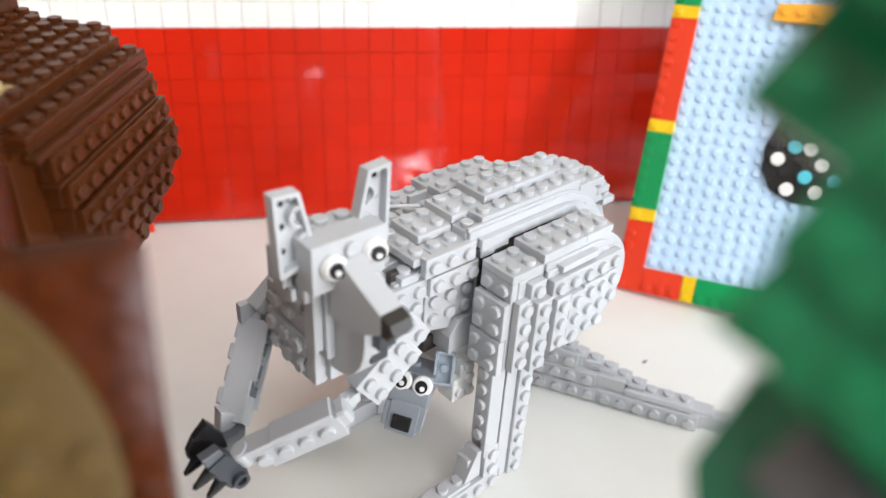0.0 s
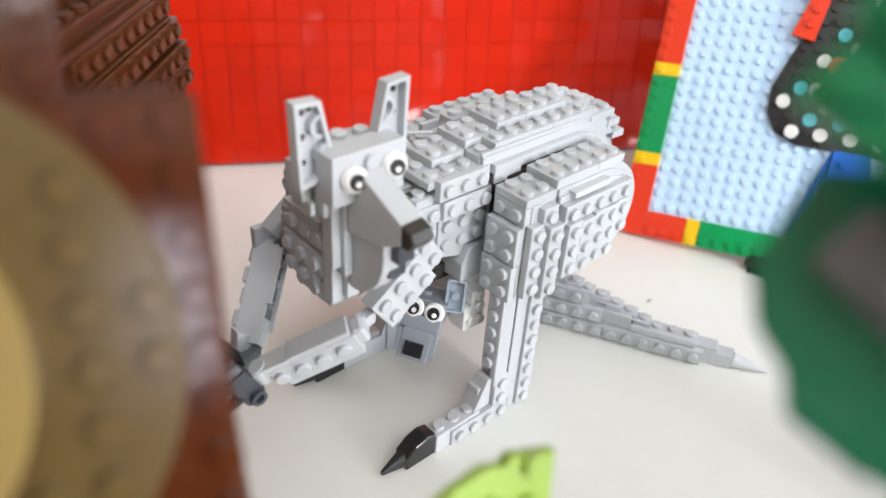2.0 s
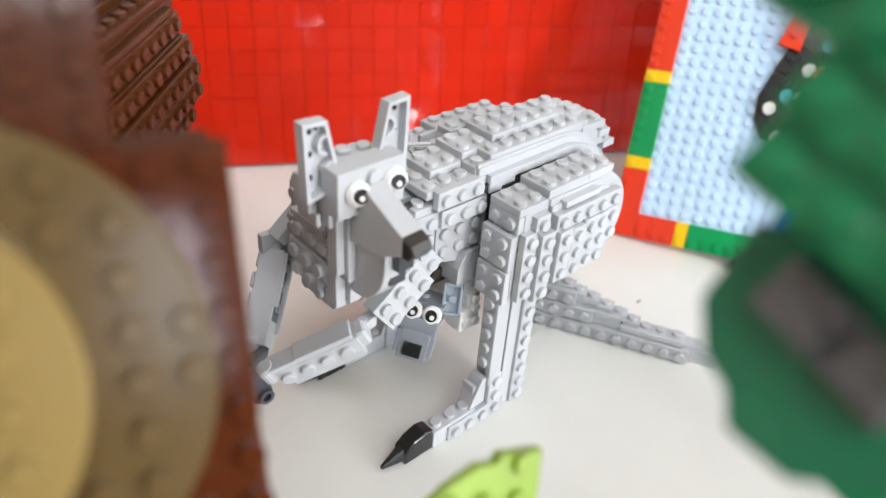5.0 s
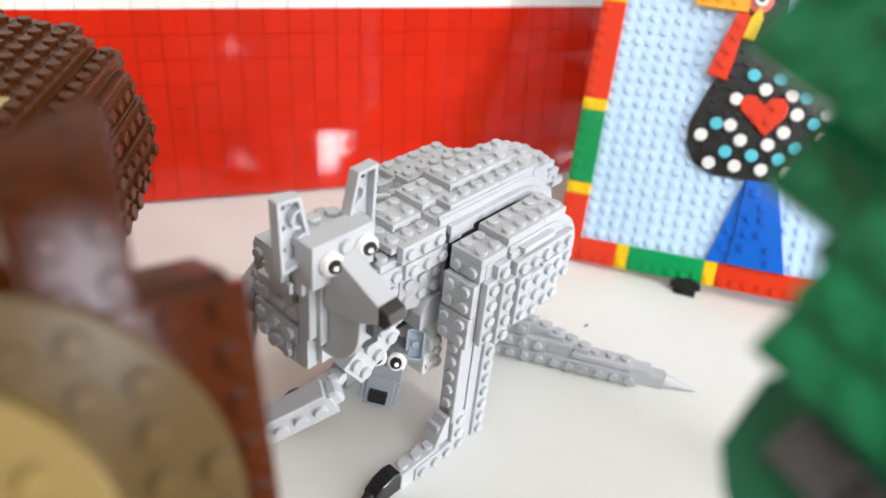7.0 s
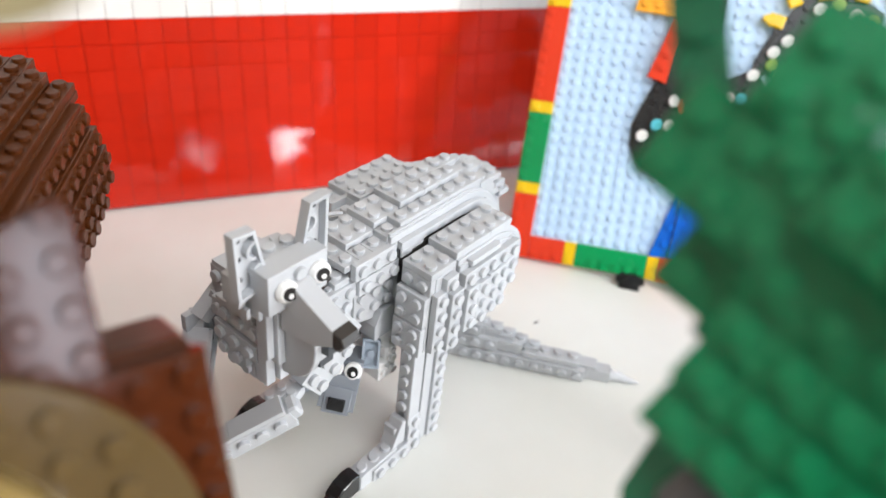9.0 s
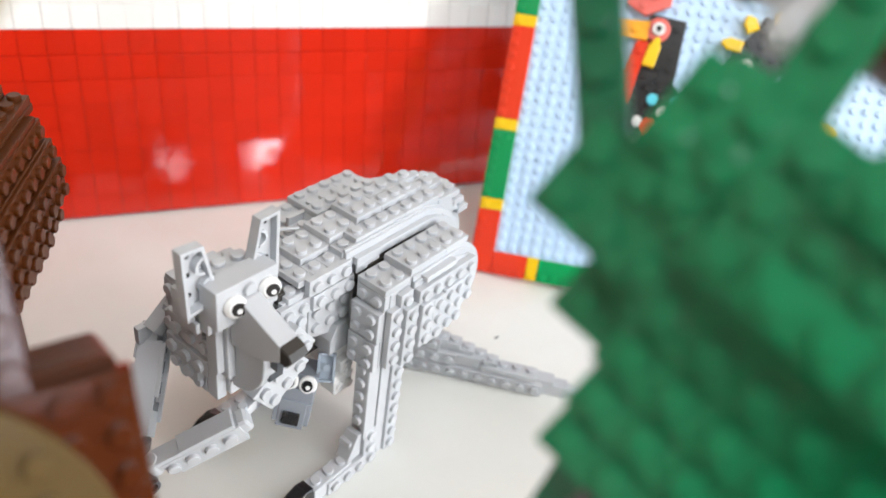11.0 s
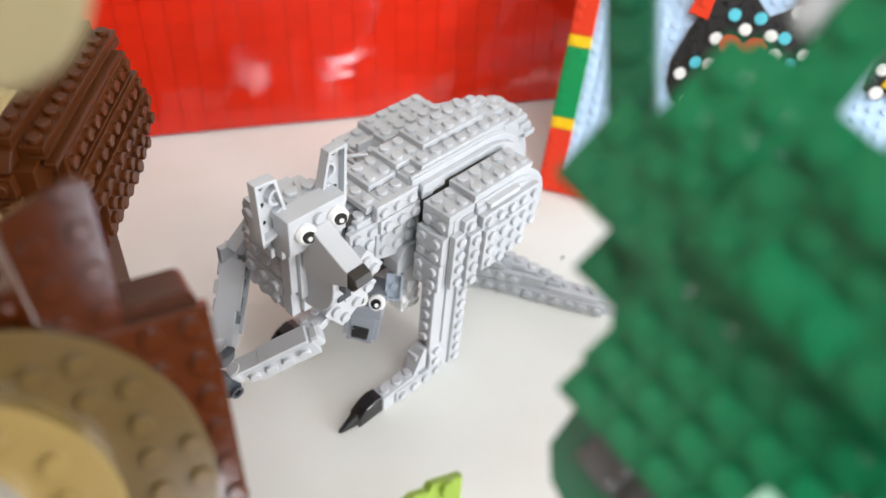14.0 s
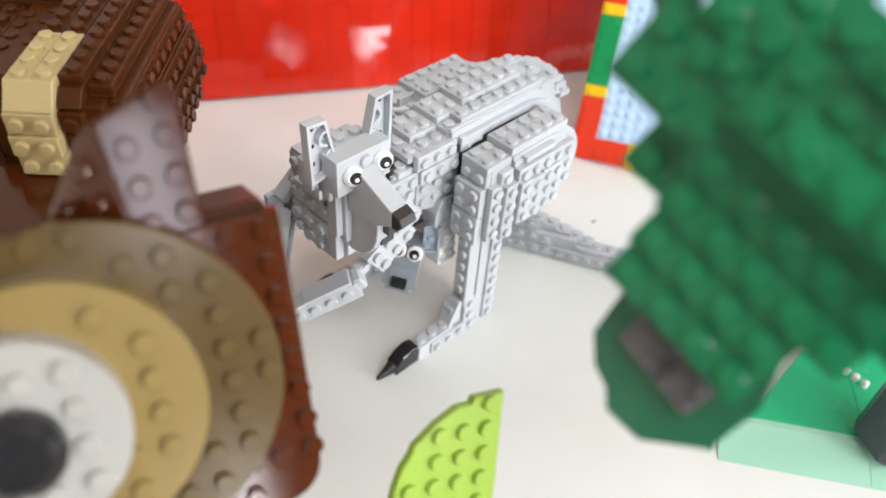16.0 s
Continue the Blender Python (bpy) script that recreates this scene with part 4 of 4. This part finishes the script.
gg.box((120, 80, -120), (150, 110, -5))
part("strut", gg.mesh("strut", BLACK), panel, None, "dark strut behind the board")

# ---- the brown model behind, at the far left ----
BA = Matrix.Translation((-0.056, 0.227, 0)) @ axes((0.227, 0.974, 0), (-0.974, 0.227, 0), (0, 0, 1)) @ Matrix.Scale(1.03, 4)
brown = empty("brick_bear", BA, "reddish brown brick-built animal model with a tan muzzle", "brick model")
BT = 174.6                                         # level of the ledge


def bpart(name, lo, hi, mat, parent=None, label="", c=0.25):
    gg = Geo()
    gg.box(lo, hi, c=c)
    return part(name, gg.mesh(name, mat), parent or brown, None, label)


bhead = bpart("head", (4, 6, 108), (70, 46, BT + 0.2), BROWN, None, "reddish brown head bricks")
bpart("neck", (14, 14, 0.2), (64, 52, 108), BROWN, None, "reddish brown body bricks")


def brow_row(x, y, z, studs, mat=BROWN, most=4):
    """A row of studs along the back, laid as plates of a few studs each."""
    while studs > 0:
        n = min(most, studs)
        part("plate", brick_mesh(n, 1, 1, mat, True, 14), bhead, at(x, y, z))
        x, studs = x + 8 * n, studs - n


# the ledge along the open side and the studded top
brow_row(0.5, 0, BT - 3.2, 10, most=10)
bpart("tile", (0, -0.2, BT - 6.4), (81, 8, BT - 3.25), BROWN, bhead)
for j, (x, n, dz) in enumerate(((-1, 10, 4.2), (27, 8, 4.2), (27, 8, 4.2), (55, 5, 4.2), (55, 5, 4.2), (55, 6, 4.2), (55, 6, 4.2))):
    brow_row(x, 8 + 8 * j, BT + dz - 3.2, n, most=3)
    bpart("tile", (x, 8 + 8 * j, BT - 8), (x + 8 * n, 15.9 + 8 * j, BT + dz - 3.25), BROWN, bhead)
# lower studded floor of the hollow in the top, and the bricks that carry the far rows
for j, (x, n) in enumerate(((22, 4), (18, 4), (14, 5))):
    brow_row(x, 32 + 8 * j, BT - 3.8, n, most=2)
    bpart("tile", (x, 32 + 8 * j, BT - 12), (54.8, 39.9 + 8 * j, BT - 3.85), BROWN, bhead)
bpart("brick", (62, 16.2, BT - 46), (88.6, 31.8, BT - 8.1), BROWN, bhead)
bpart("brick", (55.2, 32.2, BT - 46), (93.6, 63.6, BT - 8.1), BROWN, bhead)
for j in (1, 2):
    brow_row(-5, 8 + 8 * j, BT + 1.0, 4, TAN, most=2)
    bpart("tile", (-5, 8.1 + 8 * j, BT - 8), (27, 15.9 + 8 * j, BT + 0.95), TAN, bhead)
# stepped rows of studs down the open side
for z, y, x, n in ((-6.6, -3.6, 4, 9), (-15.2, -6.2, 5, 9), (-23.6, -8.0, 6, 9), (-31.8, -8.0, 14, 8), (-40.0, -6.4, 16, 7), (-48.2, -3.4, 18, 6), (-56.2, 0.6, 20, 5), (-64.0, 5.0, 22, 4)):
    z0 = BT + z - 8
    part("plate", brick_mesh(n, 1, 1, BROWN, True, 14), bhead, at(x, y + 3.2, z0, SIDE))
    bpart("tile", (x, y + 3.3, z0), (x + 8 * n, 12, z0 + 8.1), BROWN, bhead)
bpart("tile", (-2, -3.4, BT - 6.4), (72, 0.5, BT - 4.2), BROWN, bhead)
bpart("tile", (2, -5.2, BT - 15.2), (73, 0.5, BT - 14.2), BROWN, bhead)
# rounded far end, studs facing backwards
for z, x, y, n in ((-14, 73, 2, 4), (-22, 76, -2, 5), (-30, 78.5, -4, 5), (-38, 78.5, -4, 5), (-46, 76, -2, 5), (-54, 71, 2, 4)):
    part("plate", brick_mesh(n, 1, 1, BROWN, True, 14), bhead, at(x, y, BT + z - 8, BACK))
    bpart("tile", (60, y, BT + z - 8), (x, y + 8 * n, BT + z), BROWN, bhead)
# brown cheek and tan muzzle at the front
gg = Geo()
xz(gg, [(-8, BT - 4), (4, BT - 4), (4, BT + 1), (-3, BT + 1)], 8, 15.9)
part("slope", gg.mesh("slope", BROWN), bhead)
gg = Geo()
xz(gg, [(-11, BT - 4), (4, BT - 4), (4, BT + 4), (-5, BT + 4), (-7, BT + 1)], 16.05, 31.9)
part("muzzle_slope", gg.mesh("muzzle_slope", TAN), bhead, None, "pale tan slope bricks")
bpart("cheek", (-6, 2, BT - 50), (6, 15.8, BT - 4.2), BROWN, bhead)
for k in range(4):
    part("plate", brick_mesh(1, 1, 1, BROWN, True, 14), bhead, at(-6.1 + 0.9 * k, 15.7, BT - 13 - 9 * k, FRONT))
for k, (x, y) in enumerate(((-12.4, 32), (-13.6, 32), (-12.8, 31.5), (-10.6, 31), (-7.6, 30), (-3.4, 29))):
    z0 = BT - 12.2 - 8 * k
    part("plate", brick_mesh(2, 1, 1, TAN, True, 14), bhead, at(x + 3.2, y, z0, FRONT))
    bpart("brick", (x + 3.3, y - 15.9, z0), (6, y, z0 + 8.05), TAN, bhead)
# dark body behind the head
bb = bpart("body", (26, 54, 0.2), (110, 130, 150), BROWN, None, "reddish brown body bricks")
for k in range(6):
    bpart("brick", (24 - 3 * (k % 2), 53.6, 30 + 20 * k), (60, 60 + 8 * (k % 3), 49.8 + 20 * k), BROWN, bb)
    part("plate", brick_mesh(4, 2, 1, BROWN, True, 12), bb, at(26 - 3 * (k % 2), 54, 40 + 20 * k, FRONT @ pose(0, 0, 0, 0, 0, 180)))
bpart("ear", (90, 54.2, 150), (106, 82, 206), BROWN, None, "reddish brown round ear", c=5)
for j in range(4):
    part("plate", brick_mesh(4, 1, 1, BROWN, True, 12), bb, at(26, 56 + 8 * j, 150))

RM = Matrix.Translation((-0.0915, 0.4915, 0.0)) @ pose(0, 0, 0, 0, 0, 12)
red_brick = empty("red_brick", RM, "small bright red brick lying on the white table", "brick")
gg = Geo()
gg.box((-8, -4, 0.1), (8, 4, 9.7), c=0.3)
part("block", gg.mesh("block", RED), red_brick)
gg = Geo()
for x in (-4, 4):
    gg.cyl((x, 0, 9.6), 2.4, 1.8)
part("studs", gg.mesh("studs", RED), red_brick)

# ---- the owl in front, at the left ----
OC, ON = Vector((-0.0478, 0.0915, 0.1841)), Vector((0.183, -0.856, 0.483)).normalized()
OX = Vector((0, 0, 1)).cross(ON).normalized()
OY = ON.cross(OX)
OWL = Matrix.Translation(OC) @ axes(OX, OY, ON)
owl = empty("brick_owl", OWL, "glossy brown brick-built owl with a round layered eye", "brick model")


def disc(name, cx, cy, r, z0, z1, mat, hole=(0, 0, 0), label="", seg=72):
    """A round tier of the eye with studs where the next tier leaves it bare; hole: that tier's centre and radius."""
    gg = Geo()
    gg.cyl((cx, cy, z0), r, z1 - z0, seg=seg, bev=0.5)
    ring = part(name, gg.mesh(name, mat), owl, None, label)
    st = Geo()
    st.cyl((0, 0, 0), 2.45, 1.75, seg=20, bev=0.4)
    me = st.mesh("stud", mat)
    n = int(r // 8) + 1
    for i in range(-n, n):
        for j in range(-n, n):
            x, y = cx + i * 8 + 4, cy + j * 8 + 4
            if math.hypot(x - cx, y - cy) < r - 2.8 and math.hypot(x - hole[0], y - hole[1]) > hole[2] + 1.0:
                part("stud", me, ring, at(x, y, z1 - 0.1))
    return ring


disc("eye_ring", 0, 0, 39.6, -3.2, 0.0, DTAN, (-8.1, 0.8, 29.9), "dark tan outer ring of the eye")
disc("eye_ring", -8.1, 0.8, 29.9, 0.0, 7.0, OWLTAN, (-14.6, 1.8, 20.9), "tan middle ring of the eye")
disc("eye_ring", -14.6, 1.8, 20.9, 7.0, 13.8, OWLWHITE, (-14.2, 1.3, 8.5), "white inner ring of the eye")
gg = Geo()
gg.cyl((-14.2, 1.3, 13.8), 8.6, 6.4, seg=40, bev=2.6)
part("pupil", gg.mesh("pupil", BLACK), owl, None, "glossy black domed pupil")


def corners(x0, y0, x1, y1, low, high, n=6):
    """A rectangle whose lower corners are rounded by low and upper ones by high."""
    pts = []
    for cx, cy, a0, r in ((x1 - low, y0 + low, -90, low), (x1 - high, y1 - high, 0, high), (x0 + high, y1 - high, 90, high), (x0 + low, y0 + low, 180, low)):
        for k in range(n + 1):
            a = radians(a0 + 90 * k / n)
            pts.append((cx + r * math.cos(a), cy + r * math.sin(a)))
    return pts


gg = Geo()
gg.prism([(-88, -42)] + [(33.5 + 10 * math.sin(radians(a)), -32 - 10 * math.cos(radians(a))) for a in range(0, 91, 15)] + [(45.6, 4), (46.6, 31.4), (-88, 31.4)], -9.6, -3.3, axis=2, c=0.6)
for i in range(-11, 6):
    for j in range(-5, 4):
        x, y = i * 8 + 2.3, j * 8 + 3.4
        if math.hypot(x, y) > 38.5 and x < 44 and (x < 34 or y > -30):
            gg.cyl((x, y, -3.4), 2.45, 1.75, seg=18, bev=0.4)
face = part("face_plate", gg.mesh("face_plate", OWLBROWN), owl, None, "glossy brown face plate with studs")
gg = Geo()
gg.prism(corners(-75, -38, 45, 33.6, 9, 2), -34, -9.7, axis=2, c=0.5)
gg.prism(corners(-95, -38, 14, 30, 9, 3), -60, -34, axis=2, c=0.5)
part("head_bricks", gg.mesh("head_bricks", BROWN), owl)
# ear tuft: a studded panel and a second one folded back along the crease
gg = Geo()
gg.prism([(16.5, 26), (30.2, 26), (31.2, 61.5), (28.6, 63.6), (13.4, 57.6)], -7.6, -4.4, axis=2, c=0.7)
for x, y in ((19.8, 34), (19.4, 42.5), (18.8, 51), (27.6, 35.4), (27.4, 43.8), (27.2, 52.4), (26.8, 60)):
    gg.cyl((x, y, -4.5), 2.45, 1.75, seg=20, bev=0.4)
FOLD = Matrix.Translation((16.5, 26, -4.6)) @ Matrix.Rotation(radians(-32), 4, Vector((-3.1, 31.6, 0)))
gg.prism([(-25, 0), (-0.2, 0), (-3.3, 31.4), (-7, 29.6), (-22, 10)], -3.2, 0, axis=2, m=FOLD, c=0.7)
for x, y in ((-6, 6), (-7, 14), (-14, 6), (-15, 13), (-8, 22)):
    gg.cyl((x, y, -0.1), 2.45, 1.75, m=FOLD, seg=20, bev=0.4)
part("ear_tuft", gg.mesh("ear_tuft", OWLBROWN), owl, None, "glossy brown folded ear tuft with studs")
# body down to the table
BODYM = OWL.inverted()
gg = Geo()
gg.box((-150, 130, 0.3), (-60, 230, 150), m=Matrix.Scale(1000, 4) @ BODYM @ Matrix.Scale(MM, 4), c=1)
part("body", gg.mesh("body", OWLBROWN), owl, None, "brown body bricks standing on the table")

# ---- a tan model behind the owl, reaching over it ----
tanm = empty("brick_wing", Matrix.Translation((0, 0.088, 0)), "pale tan brick-built wing held up above the owl", "brick model")
gg = Geo()
pts = [(-200, 281.2), (-23, 281.2)] + [(-22.5 + 14 * math.sin(radians(a)), 295.2 - 14 * math.cos(radians(a))) for a in range(10, 81, 10)] + [(-7.6, 297), (-5.4, 312), (-3, 345), (-200, 345)]
gg.prism([(z, x) for x, z in pts], -3.4, 3.4, axis=1, c=1.2)
wing = part("wing_plate", gg.mesh("wing_plate", SAND), tanm, None, "pale tan curved wing plate")
for k in range(6):
    for j in range(3):
        gg = Geo()
        gg.cyl((0, 0, 0), 2.45, 1.75, m=Matrix.Translation((-30 - 8 * k, -3.4, 300 + 8 * j)) @ SIDE, seg=14)
        part("stud", gg.mesh("stud", SAND), wing)
gg = Geo()
gg.box((-220, -12, 0.2), (-190, 14, 345), c=1.0)
part("post", gg.mesh("post", SAND), tanm, None, "tan brick post standing on the table")

# ---- the green tree in front, at the right ----
TG = Vector((0.075, 0.070, 0.250))
TV = Vector((0.62, 0.54, -0.58)).normalized()
TR = TV.cross(Vector((0, 0, 1))).normalized()
TU = TR.cross(TV)
TREE = Matrix.Translation(TG) @ axes(TR, TU, -TV)
tree = empty("brick_tree", TREE, "dark green brick-built tree with studded leaf plates", "brick tree")
INV = TREE.inverted()


def leaf(x, y, z, nx, ny, turn=-21.0, tilt=(0, 0), mat=None):
    """A leaf plate of nx by ny studs; its first stud stands at x, y."""
    m = Matrix.Translation((x * MM, y * MM, z * MM)) @ pose(0, 0, 0, 0, 0, turn) @ pose(0, 0, 0, *tilt, 0) @ at(-4, -4, -3.2)
    return part("leaf_plate", brick_mesh(nx, ny, 1, mat or LEAF, True, 18), tree, m)


# the plates that face the open side, each a little askew
for spec in ((-25.6, 6.6, 9, 3, 2, -21, (4, -3)), (-14.4, 19.3, 12, 2, 2, -19, (1, 2)), (-17.0, 4.0, 5, 3, 2, -22, (3, 3)),
             (-18.0, -6.6, 2, 3, 2, -20, (1, 2)), (-2.6, 5.6, 15, 5, 2, -21, (2, -3)), (-4.4, 24.0, 11.6, 2, 1, -18, (0, 2)), (1.8, 14.6, 10.5, 4, 2, -20, (1, 1)),
             (-8.3, 28.2, 10, 1, 1, -18, (0, 1)), (14.6, 25.0, 12, 4, 3, -23, (2, -2)), (24, 36, 5, 4, 3, -23, (3, 2)), (32, 14, 10, 4, 5, -25, (2, 2))):
    leaf(*spec)
# low leaf: rows of plates, each stepped up on the one before
for k, n in enumerate((4, 4, 5, 6)):
    leaf(-12.2 + 1.9 * k, -26.0 + 7.4 * k, 2.4 + 2.1 * k, n, 2, -20.5, (rnd.uniform(-1, 2), rnd.uniform(-1.5, 1.5)))
for k, n in enumerate((4, 4)):
    leaf(28 + 2.4 * k, -17.0 + 7.6 * k, 4.0 + 2.1 * k, n, 2, -22, (rnd.uniform(0, 2), rnd.uniform(-1, 1.5)))
# single plates stepped on top of them
for x, y, z, nx, ny in ((4.8, 3.0, 18.3, 2, 1), (10.8, 17.4, 20.6, 2, 1), (-10.4, 11.6, 11.6, 1, 2), (27, 0, 16.6, 2, 2)):
    leaf(x, y, z, nx, ny, -21, (rnd.uniform(1, 4), rnd.uniform(-2, 3)))
for spec in ((-10, -12, -4, 4, 3, -23, (0, 0)), (-7, -19, -5, 3, 6, -23, (0, 0)), (-13, 3, -4, 4, 3, -23, (0, 0)), (19, 3, -6, 6, 6, -23, (0, 0)), (12, -3, -5, 5, 4, -23, (0, 0)), (30, 27, -8, 5, 6, -23, (0, 0))):
    leaf(*spec, LEAFDARK)
# long upright bars of the tree
gg = Geo()
TW = Matrix.Translation((-23.5, 15, 0)) @ pose(0, 0, 0, 0, 0, 25)
gg.box((-4, 0, -2), (4, 46, 3), m=TW, c=0.5)
for k in range(5):
    gg.cyl((0, 5 + 8 * k, 2.9), 2.45, 1.75, m=TW, seg=16)
part("twig", gg.mesh("twig", LEAFDARK), tree)
gg = Geo()
TW = Matrix.Translation((-2.4, 26, 5)) @ pose(0, 0, 0, 2, 0, -12.5)
gg.box((-4, 0, 0), (5.2, 48, 3.2), m=TW, c=0.4)
for k in range(6):
    gg.cyl((0, 4 + 8 * k, 3.1), 2.45, 1.75, m=TW, seg=16)
part("twig", gg.mesh("twig", LEAF), tree)
gg = Geo()
BR = Matrix.Translation((5, 38.1, -1)) @ pose(0, 0, 0, 0, 0, -22)
gg.box((0, 0, 0), (16, 46, 8), m=BR, c=0.6)
for i in range(2):
    for k in range(5):
        gg.cyl((4 + 8 * i, 5 + 8 * k, 7.9), 2.45, 1.7, m=BR, seg=14)
part("branch", gg.mesh("branch", BROWN), tree, None, "reddish brown branch bricks")
gg = Geo()
BR = Matrix.Translation((-15.4, 42.8, 1)) @ pose(0, 0, 0, 0, 0, -17)
gg.box((-3.6, 0, 0), (3.8, 26, 8), m=BR, c=1.2)
gg.box((-17, 1.5, -1), (-3.7, 26, 6.5), m=BR, c=0.8)
for k in range(3):
    gg.cyl((0, 5 + 8 * k, 7.9), 2.9, 2.2, m=BR, seg=18, bev=0.9)
part("branch", gg.mesh("branch", OWLBROWN), tree, None, "glossy reddish brown branch bricks")
gg = Geo()
CLM = Matrix.Translation((-8, 44.6, 3)) @ pose(0, 0, 0, 4, 0, -25)
gg.box((-5.4, -3.2, 0), (0.8, 4.6, 4.4), m=CLM, c=0.8)
gg.box((1.2, -4.2, -0.6), (6.4, 2.4, 5.2), m=CLM, c=0.9)
gg.box((-1.4, 2.0, 1), (3.6, 24, 4.6), m=CLM, c=0.8)
gg.cyl((4.2, -4.6, -0.4), 2.3, 6.4, m=CLM, seg=18, bev=0.7)
gg.cyl((-3.8, 4.4, 0), 2.2, 5.6, m=CLM, seg=18, bev=0.7)
gg.cyl((6.2, 1.0, -0.4), 2.0, 6.0, m=CLM, seg=18, bev=0.7)
part("blossom", gg.mesh("blossom", GREY), tree, None, "pale grey-white clip pieces")
# a lower leaf under the round one
gg = Geo()
gg.prism([(-14, -49), (-3.5, -56.6), (8, -60.7), (14, -62), (14, -44), (-10, -42)], -47, -43.8, axis=2, c=0.4)
part("leaf_plate", gg.mesh("leaf_plate", LEAF), tree)
# the round low leaf with its grey clip
gg = Geo()
gg.prism([(-14, -31), (-16, -42), (-13, -48), (-9, -51), (-7, -55), (1, -57), (12.9, -51.8), (17.5, -40), (17, -30), (0, -26)], -13, -9.8, axis=2, c=0.4)
part("leaf_plate", gg.mesh("leaf_plate", LEAFDARK), tree, None, "round deep green leaf plate")
gg = Geo()
CL = Matrix.Translation((-9.6, -36.6, -9.8)) @ pose(0, 0, 0, 0, 0, -24)
gg.box((0.2, -3.7, -0.4), (19.4, 3.7, 1.4), m=CL, c=0.3)
clip_base = part("clip_base", gg.mesh("clip_base", DGREY), tree, None, "dark grey plate under the clips")
for x0, x1, h, mt in ((0.4, 9.2, 5.0, CLIPGREY), (10.2, 19.2, 4.6, CLIPGREY)):
    gg = Geo()
    gg.box((x0, -3.6, 1.4), (x1, 3.6, h - 1), m=CL, c=0.5)
    gg.box((x0 + 1, -3.2, h - 1.05), (x1 - 2.6, 3.2, h), m=CL, c=0.4)
    gg.cyl((x1 - 2.2, -1.6, h - 1.1), 1.3, 1.6, m=CL, seg=12)
    gg.cyl((x1 - 2.2, 1.8, h - 1.1), 1.3, 1.6, m=CL, seg=12)
    part("clip", gg.mesh("clip", mt), clip_base, None, "grey clip piece")
# trunk and base on the table
W2T = Matrix.Scale(1000, 4) @ INV @ Matrix.Scale(MM, 4)
gg = Geo()
gg.box((262, 116, 6.4), (290, 144, 182), m=W2T, c=5)
part("trunk", gg.mesh("trunk", TRUNK), tree, None, "dark grey trunk column")
gg = Geo()
gg.box((0, -6, -6), (214, 6, 6), m=W2T @ Matrix.Translation((90, 84, 236)) @ Vector((186, 52, -58)).to_track_quat("X", "Z").to_matrix().to_4x4(), c=0.8)
part("limb", gg.mesh("limb", LEAFDARK), tree)
BS = W2T @ Matrix.Translation((172, 157, 0)) @ pose(0, 0, 0, 0, 0, -23.5)
for k in range(3):
    gg = Geo()
    x0, x1 = 34 + 64 * k + .1, 98 + 64 * k - .1
    gg.prism([(x0, 19.7), (x1, 19.7), (x1, 104)] + ([(x0, 104)] if k else [(77, 74), (47.4, 31.5)]), 0.2, 6.4, axis=2, m=BS)
    part("base_plate", gg.mesh("base_plate", BASEGREEN), tree, None, "bright green base plate on the table")
    gg = Geo()
    gg.prism([(-5.5, 0.2), (19.6, 0.2), (19.6, 6.3), (16, 6.3)], (34 + 64 * k if k else 24) + .1, 98 + 64 * k - .1, axis=0, m=BS)
    part("edge_slope", gg.mesh("edge_slope", CLEARGREEN), tree, None, "pale clear green edge slope")
for k in range(9):
    gg = Geo()
    gg.cyl((270 + 2.4 * k, 204 - 4.9 * k, 6.4), 1.9, 4.4, m=W2T, seg=14, bev=1.4)
    part("bead", gg.mesh("bead", WHITE), tree, None, "small clear white bead")

# ---- the lime leaf that sticks up in front ----
LM = Matrix.Translation((0.0474, 0.1036, 0.1421)) @ axes((-0.9398, -0.1879, 0.2853), (-0.171, -0.4641, -0.8692), (0.2957, -0.8656, 0.404))
lime = empty("lime_leaf", LM, "lime green quarter-round leaf plate with studs on a thin stem", "plant leaf")
gg = Geo()
arc = [(-4.8, -2.6), (5, -1.9), (6, 0), (10.5, 0.3), (17, 4.4), (23.8, 10.6), (24.2, 12.6), (26.9, 16.8), (28.6, 23), (29.2, 30), (29.2, 46), (-7, 46)]
gg.prism(arc, -3.2, 0, axis=2, c=0.3)
for i in range(4):
    for j in range(6):
        if inside(8 * i + 2, 8 * j - 1.5, arc) and inside(8 * i + 3, 8 * j, arc):
            gg.cyl((8 * i, 8 * j, -0.1), 2.45, 1.75, seg=20)
part("blade", gg.mesh("blade", LIME), lime, None, "lime green studded leaf blade")
W2L = Matrix.Scale(1000, 4) @ LM.inverted() @ Matrix.Scale(MM, 4)
gg = Geo()
gg.cyl((33, 85, 0.2), 2.4, 106, m=W2L, seg=14)
gg.cyl((33, 85, 0.2), 10, 6, m=W2L, seg=20)
part("stem", gg.mesh("stem", GREEN), lime, None, "thin green stem on a round foot")

# ---- small marks on the table ----
crumb = Geo()
for k, (x, y, r) in enumerate(((197, 321.5, 0.9), (198.6, 322.4, 0.5), (195.8, 321.0, 0.45))):
    crumb.cyl((x, y, 0.0), r, 0.5, seg=7, bev=0.2)
tagged(new("crumb", crumb.mesh("crumb", DGREY)), "tiny dark crumb lying on the white table", "crumb")
